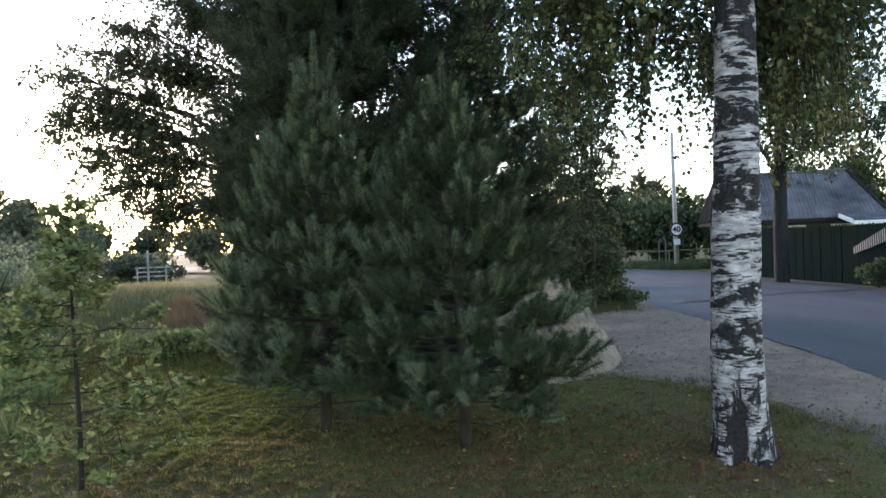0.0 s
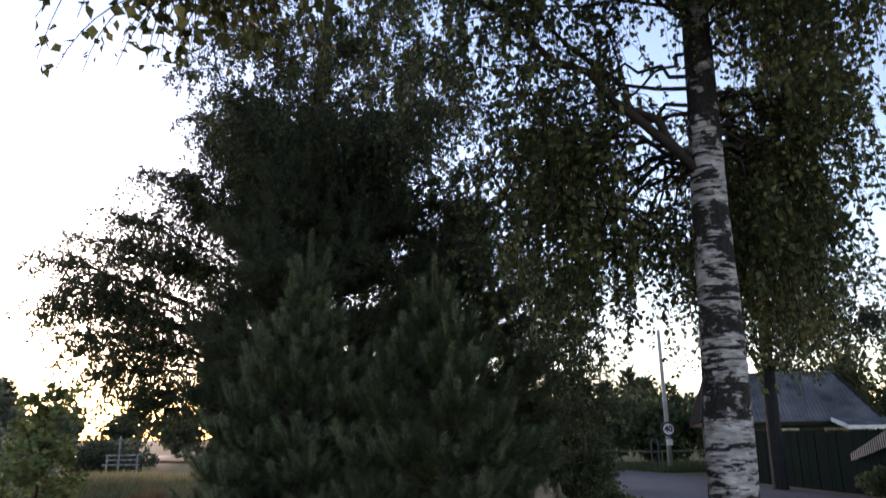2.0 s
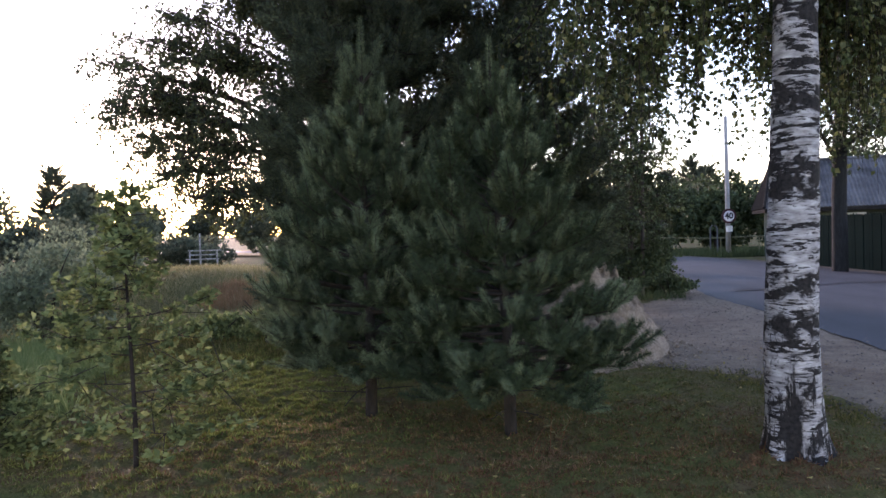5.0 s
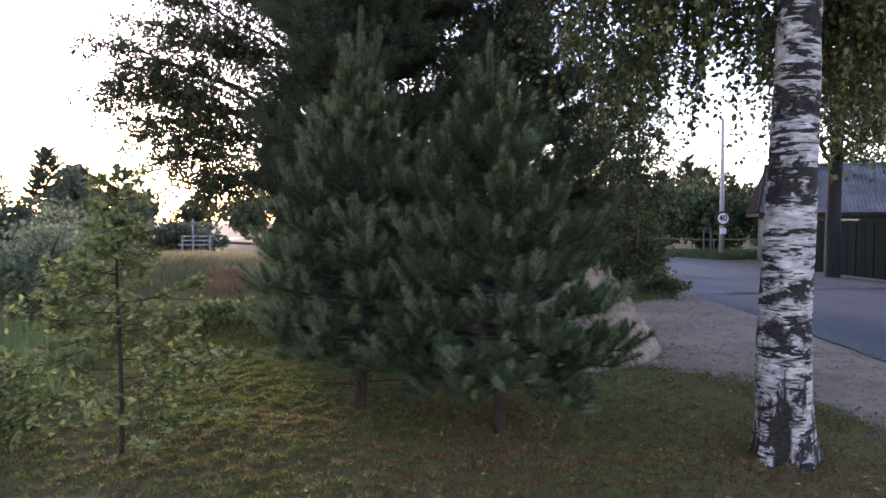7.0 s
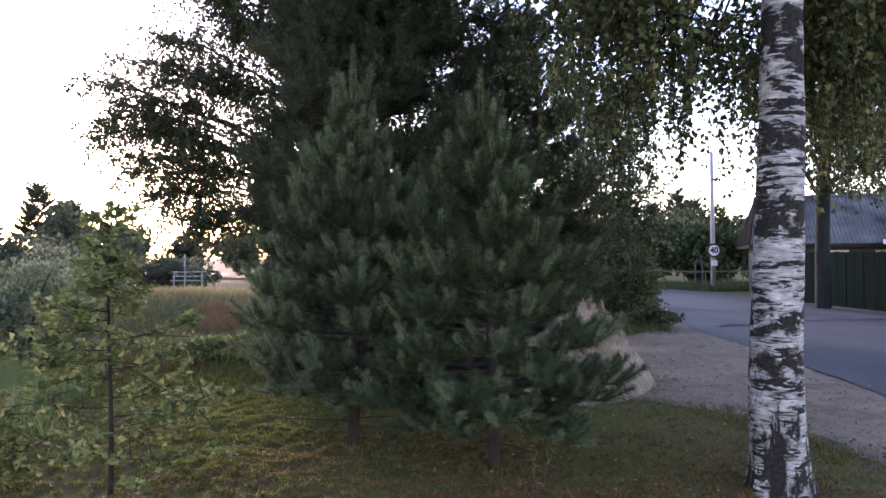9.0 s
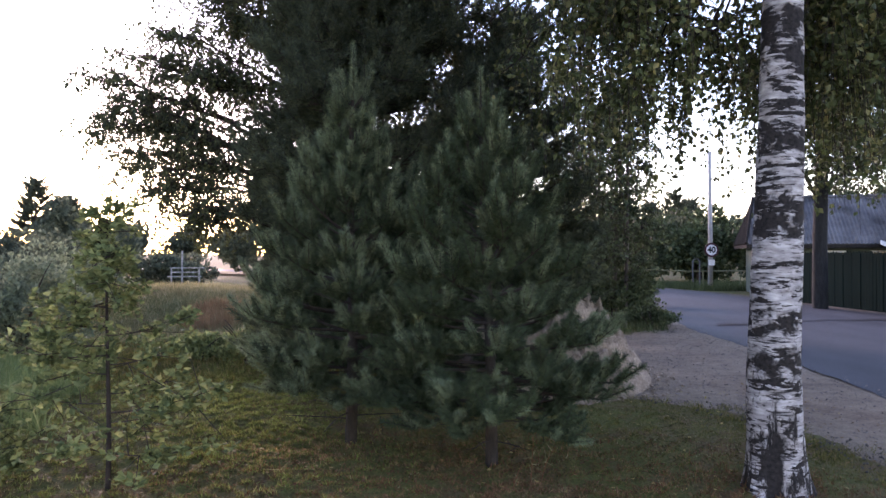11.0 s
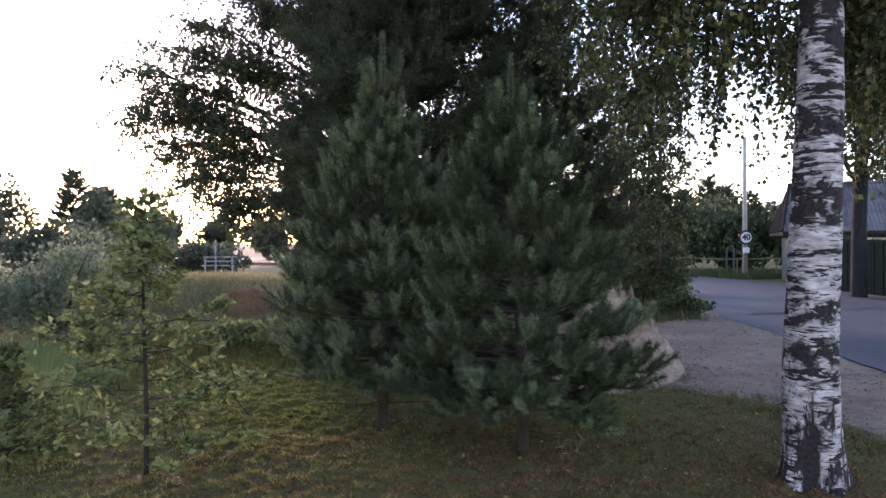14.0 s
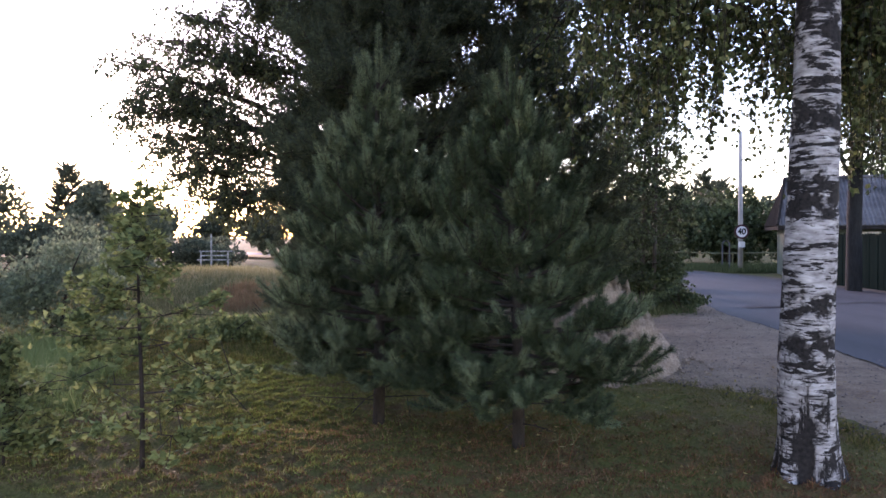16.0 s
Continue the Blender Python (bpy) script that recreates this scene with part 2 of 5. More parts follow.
def sand_material(name, a, c, relief=0.025):
    m, nt, b = material(name, 1.0)
    vec = coords(nt)
    big, mid, fine = noise_tex(nt, vec, 0.8, 4.0), noise_tex(nt, vec, 6.0, 6.0, 0.72), noise_tex(nt, vec, 38.0, 5.0, 0.8)
    col = mix(nt, ramp(nt, mix(nt, 0.5, big, mid), [(0.38, (0, 0, 0)), (0.62, (1, 1, 1))]), a, c)
    col = mix(nt, 0.7, col, ramp(nt, fine, [(0.32, (0.35, 0.35, 0.35)), (0.68, (1.3, 1.3, 1.3))]), "MULTIPLY")
    nt.links.new(col, b.inputs["Base Color"])
    bump(nt, b, mix(nt, 0.75, mid, fine), 0.8, relief)
    return m


TURF = ground_material()
ASPHALT = asphalt_material()
SAND = sand_material("packed_sand", (0.145, 0.108, 0.076), (0.27, 0.207, 0.148))
DUST = sand_material("verge_dust", (0.06, 0.052, 0.042), (0.12, 0.10, 0.08))
PILE = sand_material("pile_sand", (0.17, 0.128, 0.092), (0.44, 0.35, 0.265), 0.06)
BIRCH = birch_bark()
BARK = mottled("grey_bark", (0.05, 0.042, 0.035), (0.11, 0.095, 0.08), (6, 6, 1.2), 3.0, 0.95, 14.0, 0.02)
DARK_BARK = mottled("dark_bark", (0.013, 0.013, 0.013), (0.028, 0.029, 0.029), (6, 6, 1.2), 3.0, 1.0, 14.0, 0.02)
TWIG = mottled("twig_bark", (0.02, 0.016, 0.013), (0.048, 0.037, 0.03), (1, 1, 1), 8.0, 0.9)
PINE_BARK = mottled("pine_bark", (0.022, 0.018, 0.015), (0.05, 0.040, 0.032), (5, 5, 2), 3.0, 0.95, 14.0, 0.02)
BIRCH_LEAF = leaf_material("birch_leaf", [(0.0, (0.045, 0.062, 0.024)), (0.5, (0.085, 0.104, 0.038)), (0.85, (0.15, 0.16, 0.062)), (1.0, (0.25, 0.22, 0.09))], 0.38, 0.45)
FAR_BIRCH_LEAF = leaf_material("dark_birch_leaf", [(0.0, (0.04, 0.052, 0.028)), (0.6, (0.07, 0.085, 0.04)), (1.0, (0.11, 0.12, 0.05))], 0.3, 0.6)
OAK_LEAF = leaf_material("sapling_leaf", [(0.0, (0.065, 0.09, 0.036)), (0.5, (0.13, 0.165, 0.066)), (1.0, (0.23, 0.26, 0.11))], 0.38, 0.8)
NEEDLE = leaf_material("young_pine_needle", [(0.0, (0.029, 0.044, 0.024)), (0.5, (0.052, 0.077, 0.039)), (1.0, (0.09, 0.122, 0.060))], 0.15, 0.7, 2.2)
TIPS = leaf_material("new_pine_needle", [(0.0, (0.08, 0.108, 0.064)), (0.5, (0.135, 0.172, 0.102)), (1.0, (0.24, 0.285, 0.165))], 0.2, 0.7, 2.2)
DARK_NEEDLE = leaf_material("old_pine_needle", [(0.0, (0.05, 0.064, 0.044)), (0.6, (0.08, 0.10, 0.062)), (1.0, (0.13, 0.15, 0.08))], 0.2, 0.8)
SHRUB = leaf_material("shrub_leaf", [(0.0, (0.038, 0.054, 0.026)), (0.5, (0.062, 0.084, 0.04)), (1.0, (0.105, 0.13, 0.06))], 0.3, 0.6, 0.7)
WILLOW = leaf_material("grey_willow_leaf", [(0.0, (0.10, 0.125, 0.085)), (0.5, (0.155, 0.19, 0.12)), (1.0, (0.24, 0.27, 0.17))], 0.5, 0.7, 0.7)
# distant foliage: base colour paled and greyed to stand in for aerial haze
WOODS = leaf_material("hazed_woods_leaf", [(0.0, (0.07, 0.085, 0.06)), (0.6, (0.11, 0.13, 0.09)), (1.0, (0.16, 0.18, 0.12))], 0.55, 0.9, 0.15)
GRASS = leaf_material("mown_grass", [(0.0, (0.055, 0.058, 0.016)), (0.5, (0.115, 0.118, 0.030)), (0.8, (0.18, 0.155, 0.05)), (1.0, (0.27, 0.19, 0.085))], 0.35, 0.8, 2.0, 0.8)
TALL_GRASS = leaf_material("tall_grass", [(0.0, (0.10, 0.14, 0.05)), (0.6, (0.165, 0.215, 0.078)), (1.0, (0.26, 0.29, 0.125))], 0.45, 0.6, 0.8)
# mown grass made paler to stand for low raking light on the lawn
LIT_GRASS = leaf_material("lit_mown_grass", [(0.0, (0.10, 0.13, 0.03)), (0.6, (0.17, 0.20, 0.05)), (1.0, (0.26, 0.27, 0.085))], 0.4, 0.8, 1.2)
WEED = leaf_material("weed_grass", [(0.0, (0.04, 0.06, 0.025)), (0.6, (0.075, 0.10, 0.04)), (1.0, (0.12, 0.14, 0.06))], 0.25, 0.7, 0.8)
ROADSIDE_LEAF = leaf_material("roadside_leaf", [(0.0, (0.03, 0.042, 0.024)), (0.6, (0.055, 0.068, 0.034)), (1.0, (0.09, 0.10, 0.045))], 0.12, 0.6)
STRAW = leaf_material("dry_grass", [(0.0, (0.16, 0.15, 0.07)), (0.6, (0.25, 0.22, 0.11)), (1.0, (0.36, 0.31, 0.18))], 0.5, 0.7, 0.8)
RUSSET = leaf_material("russet_grass", [(0.0, (0.20, 0.115, 0.065)), (0.6, (0.29, 0.175, 0.095)), (1.0, (0.40, 0.25, 0.14))], 0.5, 0.7, 1.0)
LITTER = leaf_material("pine_litter", [(0.0, (0.08, 0.034, 0.017)), (0.6, (0.17, 0.075, 0.036)), (1.0, (0.28, 0.15, 0.075))], 0.1, 0.8, 1.5)
CONCRETE = mottled("pole_concrete", (0.26, 0.25, 0.24), (0.36, 0.35, 0.33), (1, 1, 0.4), 4.0, 0.9, 40.0, 0.004)
WEATHERED = mottled("weathered_white_paint", (0.10, 0.10, 0.095), (0.34, 0.33, 0.31), (1, 1, 1), 9.0, 0.9, 40.0, 0.004)
SLATE = mottled("roof_slate", (0.042, 0.042, 0.045), (0.15, 0.15, 0.155), (1, 1, 1), 1.2, 0.85, 18.0, 0.006)
GREEN_PAINT = mottled("green_fence_paint", (0.0035, 0.0085, 0.0078), (0.006, 0.014, 0.0128), (8, 8, 1), 1.0, 1.0, 30.0, 0.003)
GREEN_PAINT.node_tree.nodes["Principled BSDF"].inputs["Specular IOR Level"].default_value = 0.02
WALL_PAINT = mottled("pale_green_paint", (0.045, 0.06, 0.05), (0.095, 0.115, 0.092), (1, 1, 1), 1.5, 0.8, 20.0, 0.004)
WHITE_PAINT = mottled("white_paint", (0.60, 0.60, 0.58), (0.78, 0.78, 0.76), (1, 1, 1), 3.0, 0.7, 30.0, 0.003)
DARK_WOOD = mottled("dark_wood", (0.014, 0.013, 0.013), (0.035, 0.032, 0.030), (6, 6, 1), 2.0, 0.9, 20.0, 0.006)
DARK_WOOD.node_tree.nodes["Principled BSDF"].inputs["Specular IOR Level"].default_value = 0.02
PIPE_PAINT = mottled("faded_pipe_paint", (0.09, 0.095, 0.05), (0.15, 0.15, 0.08), (1, 1, 1), 3.0, 0.6, 30.0, 0.002)
SIGN_WHITE = mottled("sign_white", (0.72, 0.72, 0.72), (0.8, 0.8, 0.8), (1, 1, 1), 3.0, 0.5, 40.0, 0.001)
SIGN_RED = mottled("sign_red", (0.055, 0.022, 0.026), (0.08, 0.03, 0.034), (1, 1, 1), 3.0, 0.5, 40.0, 0.001)
SIGN_BLACK = mottled("sign_black", (0.015, 0.015, 0.016), (0.025, 0.025, 0.026), (1, 1, 1), 3.0, 0.5, 40.0, 0.001)
PEBBLE = mottled("pebble", (0.11, 0.09, 0.08), (0.25, 0.21, 0.18), (1, 1, 1), 6.0, 0.9, 60.0, 0.004)
glass, gnt, gb = material("window_glass", 0.05)
gb.inputs["Base Color"].default_value = (0.02, 0.025, 0.03, 1)
gb.inputs["Specular IOR Level"].default_value = 0.8


# ---- ground ----
def smooth(e0, e1, x):
    s = np.clip((x - e0) / (e1 - e0), 0, 1)
    return s * s * (3 - 2 * s)


def wave(x, y):
    """Gentle unevenness."""
    return 0.5 * np.sin(1.7 * x + 0.6 * y) * np.cos(1.3 * y - 0.4 * x) + 0.3 * np.sin(4.1 * x - 2.3 * y + 1.0) + 0.2 * np.sin(7.3 * y + 3.1 * x)


def hummocks(x, y):
    """Small tussocks of the lawn, longer across than along."""
    wx, wy = x + 0.13 * np.sin(5.3 * y + 1.0), y + 0.07 * np.sin(4.7 * x)
    h = np.sin(13 * wx + 5 * wy) * np.sin(31 * wy - 4 * wx) + 0.7 * np.sin(21 * wx - 9 * wy + 2) * np.sin(23 * wy + 7 * wx) + 0.5 * np.sin(7 * wx + 3) * np.sin(15 * wy)
    edge = np.interp(y, [2, 5.7, 7.1, 7.9, 8.4, 10.6], [3.7, 3.3, 2.95, 1.6, 0.2, 0.3])
    return 0.017 * h * (1 - smooth(-0.9, -0.4, x - edge)) * (1 - smooth(11, 13, y)) * smooth(-8, -6.5, x) * smooth(2.6, 3.0, y)


def ground_z(x, y):
    x, y = np.asarray(x, float), np.asarray(y, float)
    left = 1 - smooth(-2.6, 0.8, x)
    z = -0.012 + (0.028 * wave(x, y) + 0.010 * np.sin(11 * x + 3 * y) * np.sin(9 * y - 5 * x)) * left
    z = z - 0.055 * np.clip(-x - 1.2, 0, 16) * (1 - smooth(14, 20, y) * 0.6)
    mound = np.exp(-(((x + 6.9) / 4.0) ** 2 + ((y - 19.0) / 3.6) ** 2) ** 1.3)
    z = z + 0.80 * mound + hummocks(x, y)
    return z


gx = np.concatenate([-6.5 - np.geomspace(0.1, 694, 70)[::-1], np.arange(-6.5, 4.2, 0.05), 4.2 + np.geomspace(0.1, 696, 70)])
gy = np.concatenate([2.8 - np.geomspace(0.2, 700, 50)[::-1], np.arange(2.8, 10.5, 0.045), 10.5 + np.geomspace(0.06, 1490, 130)])
X, Y = np.meshgrid(gx, gy, indexing="ij")
V = np.stack([X, Y, ground_z(X, Y)], -1).reshape(-1, 3)
nx, ny = len(gx), len(gy)
I, J = np.meshgrid(np.arange(nx - 1), np.arange(ny - 1), indexing="ij")
a = I * ny + J
T = np.concatenate([np.stack([a, a + ny, a + ny + 1], -1).reshape(-1, 3), np.stack([a, a + ny + 1, a + 1], -1).reshape(-1, 3)])
solid("ground", Geo().add(V, T), TURF, "uneven mown turf with bare dry patches", "ground", "structure", True)

ROAD_NEAR = [(3.2, -30), (4.0, 2), (5.05, 8.2), (5.3, 10.5), (5.5, 14.5), (6.05, 18), (7.2, 22.5), (8.5, 27), (8.0, 32), (5.0, 40), (-4, 52), (-30, 75)]
ROAD_FAR = [(12.6, -30), (12.3, 2), (11.9, 10.2), (11.7, 16), (11.6, 20.4), (11.6, 24), (11.4, 28.0), (10.6, 31.5), (8.5, 38), (-1, 55), (-27, 79)]
SAND_IN = [(3.4, -30), (3.7, 2), (3.45, 4.4), (3.3, 5.7), (2.95, 7.1), (1.6, 7.9), (0.2, 8.4), (0.3, 10.6), (2.8, 12.4), (4.3, 14.2), (5.35, 16.3), (6.0, 18), (7.1, 22.5), (8.4, 27)]


def dense(line, n):
    line = np.array(line, float)
    d = np.r_[0, np.cumsum(np.linalg.norm(np.diff(line, axis=0), axis=1))]
    s = np.linspace(0, 1, n)
    # closely spaced beside the camera
    s = d[-1] * s
    return np.stack([np.interp(s, d, line[:, 0]), np.interp(s, d, line[:, 1])], -1)


def sheet(name, a, b, z, cols, mat, label, crown=0.0, edge=0.03):
    n = len(a)
    s = np.linspace(0, 1, cols)[None, :, None]
    P2 = a[:, None] * (1 - s) + b[:, None] * s
    zz = z + crown * (1 - (2 * s[..., 0] - 1) ** 2) + np.zeros((n, cols))
    zz[:, 0] -= edge
    zz[:, -1] -= edge
    v = np.concatenate([P2, zz[..., None]], -1).reshape(-1, 3)
    i, j = np.meshgrid(np.arange(n - 1), np.arange(cols - 1), indexing="ij")
    q = i * cols + j
    t = np.concatenate([np.stack([q, q + 1, q + cols + 1], -1).reshape(-1, 3), np.stack([q, q + cols + 1, q + cols], -1).reshape(-1, 3)])
    return solid(name, Geo().add(v, t), mat, label, name, "structure", True)


near, far = dense(ROAD_NEAR, 700), dense(ROAD_FAR, 700)
near[:, 0] += 0.022 * np.sin(near[:, 1] * 1.7) + 0.018 * np.sin(near[:, 1] * 6.7) + 0.012 * np.sin(near[:, 1] * 13.9)
sheet("road", near, far, 0.012, 9, ASPHALT, "worn grey asphalt village road", crown=0.05, edge=0.006)
inner = dense(SAND_IN, 700)
inner += np.stack([0.06 * np.sin(inner[:, 1] * 2.3) + 0.05 * np.sin(inner[:, 1] * 8.3 + inner[:, 0] * 5) + 0.03 * np.sin(inner[:, 1] * 17.1), 0.08 * np.sin(inner[:, 0] * 6.1)], -1)
outer = np.stack([np.interp(inner[:, 1], near[:, 1], near[:, 0]) + 0.25, inner[:, 1]], -1)
sheet("pavement", inner, outer, 0.004, 12, SAND, "pale packed sand shoulder beside the road")


def on_sand(x, y):
    return (x > np.interp(y, [p[1] for p in SAND_IN], [p[0] for p in SAND_IN])) & (y < 27)


# sandy strip and grass beyond the road
far_in = far[(far[:, 1] > -5) & (far[:, 1] < 34)]
sheet("verge", far_in - np.array([0.15, 0]), far_in + np.array([0.75, 0.0]), 0.008, 4, DUST, "dusty sand verge along the far road edge")

# tar seam across the road, 4 mm proud
seam = Geo()
sx = np.linspace(6.2, 11.4, 60)
sy = 14.9 + 0.30 * (sx - 6.6) + 0.12 * np.sin(sx * 2.3) + 0.05 * np.sin(sx * 7.0)
sv = np.concatenate([np.stack([sx, sy - 0.10, np.full(60, 0.07)], -1), np.stack([sx, sy + 0.10 + 0.06 * np.sin(sx * 5), np.full(60, 0.07)], -1)])
k = np.arange(59)
seam.add(sv, np.concatenate([np.stack([k, k + 1, k + 61], -1), np.stack([k, k + 61, k + 60], -1)]))
solid("road_seam", seam, mottled("tar", (0.03, 0.03, 0.032), (0.045, 0.045, 0.05)), "dark tar repair seam across the asphalt", "road seam", "structure")


# ---- trees ----
def bark_stem(geo, pts, radii, sides=28, rough=0.0, flare=0.0):
    """A trunk with an uneven skin, and a foot that spreads into roots."""
    pts, radii = np.asarray(pts, float), np.asarray(radii, float)
    ang = np.linspace(0, 2 * np.pi, sides, endpoint=False)
    v = []
    z0 = pts[0][2]
    for p, r in zip(pts, radii):
        h = p[2] - z0
        lobes = flare * np.exp(-h / 0.16) * (0.55 + 0.45 * np.cos(5 * ang + 0.7) + 0.3 * np.cos(3 * ang + 2.0))
        skin = rough * np.array([noise.noise(Vector((4 * math.cos(t), 4 * math.sin(t), 5 * h))) + 0.6 * noise.noise(Vector((9 * math.cos(t), 9 * math.sin(t), 14 * h + 5))) for t in ang])
        rr = r * (1 + skin) + lobes
        v.append(np.stack([p[0] + rr * np.cos(ang), p[1] + rr * np.sin(ang), np.full(sides, p[2])], -1))
    n = len(pts)
    v = np.concatenate(v)
    i, j = np.meshgrid(np.arange(n - 1), np.arange(sides), indexing="ij")
    kk = (j + 1) % sides
    p, q, r, s = i * sides + j, i * sides + kk, (i + 1) * sides + kk, (i + 1) * sides + j
    geo.add(v, np.concatenate([np.stack([p, q, r], -1).reshape(-1, 3), np.stack([p, r, s], -1).reshape(-1, 3)]))


def sample_line(pts, z, n):
    pts = np.asarray(pts, float)
    zz = np.linspace(z[0], z[1], n)
    return np.stack([np.interp(zz, pts[:, 2], pts[:, 0]), np.interp(zz, pts[:, 2], pts[:, 1]), zz], -1)


def birch(name, label, stem, radii, limbs, leaf_mat, bark, leaf=0.05, twigs=16, drop=(0.5, 1.3), spacing=0.035, flare=0.0, detail=28, seed=1, sub=4, spread_out=0.9):
    """A birch: a stem, limbs (start height, tip, sag), side boughs and hanging leafy twigs."""
    global rng
    rng = np.random.default_rng(seed)
    stem = np.asarray(stem, float)
    base = stem[0]
    tree = thing(name, base, label, "tree")
    g = Geo()
    zz = np.linspace(stem[0][2], stem[-1][2], 150 if flare else 40)
    line = sample_line(stem, (stem[0][2], stem[-1][2]), len(zz))
    bark_stem(g, line, np.interp(zz, stem[:, 2], radii), detail, 0.035, flare)
    part("trunk", g, bark, tree, smooth=True)
    tw, lf = Geo(), Geo()
    lb, lw, ls = [], [], []
    for order, (start, tip, arch, *own) in enumerate(limbs):
        fall = own[0] if own else 1.0
        many = own[1] if len(own) > 1 else 1.0
        bare = own[2] if len(own) > 2 else 0.28
        bough = own[3] if len(own) > 3 else 1.0
        a = sample_line(stem, (start, start), 1)[0]
        tip = np.asarray(tip, float)
        mid = (a + tip) / 2 + np.array([0, 0, arch])
        pts = curve3(a, mid, tip, 14)
        pts[1:] += rng.normal(scale=0.035, size=(13, 3))
        r0 = (0.32 if order < 2 else 0.16) * np.interp(start, stem[:, 2], radii)
        g = Geo()
        tube(g, pts, np.linspace(r0, 0.006, 14), 8)
        part("limb", g, TWIG, tree, smooth=True)
        boughs = [pts]
        length = np.linalg.norm(tip - a)
        for _ in range(sub):
            s = rng.uniform(max(0.3, bare), 0.95)
            p = pts[int(s * 13)]
            out = unit(rng.normal(size=3) * np.array([1, 1, 0.35]) + unit(tip - a) * 0.6)
            e = p + out * length * bough * rng.uniform(0.2, 0.45)
            b = curve3(p, (p + e) / 2 + np.array([0, 0, 0.12]), e, 9)
            tube(tw, b, np.linspace(0.012, 0.003, 9), 5)
            boughs.append(b)
        for b in boughs:
            n = max(3, int(many * twigs * (1.0 if b is pts else 0.45)))
            for _ in range(n):
                s = rng.uniform(bare, 1.0) ** 0.8
                p = b[min(len(b) - 1, int(s * (len(b) - 1)))]
                out = unit(rng.normal(size=3) * np.array([1, 1, 0.2])) * rng.uniform(0.12, 0.45) * spread_out
                d = rng.uniform(*drop) * fall
                e = p + out * 1.3 + np.array([0, 0, -d])
                c = curve3(p, p + out + np.array([0, 0, 0.05]), e, 8)
                tube(tw, c, np.linspace(0.0045, 0.0015, 8), 3, False)
                m = int((d + 0.3) / spacing)
                q = rng.uniform(0.12, 1.0, m)
                i0 = np.minimum((q * 7).astype(int), 6)
                f = (q * 7 - i0)[:, None]
                at = c[i0] * (1 - f) + c[i0 + 1] * f
                way = rng.normal(size=(m, 3)) * 0.75 + np.array([0, 0, -0.75])
                lb.append(at + unit(way) * 0.012 + rng.normal(scale=0.012, size=(m, 3)))
                lw.append(way)
                ls.append(leaf * rng.uniform(0.7, 1.25, m))
    leaves(lf, np.concatenate(lb), np.concatenate(lw), np.concatenate(ls))
    part("twig_mass", tw, TWIG, tree, kind="stuff")
    part("crown", lf, leaf_mat, tree, kind="stuff")
    return tree


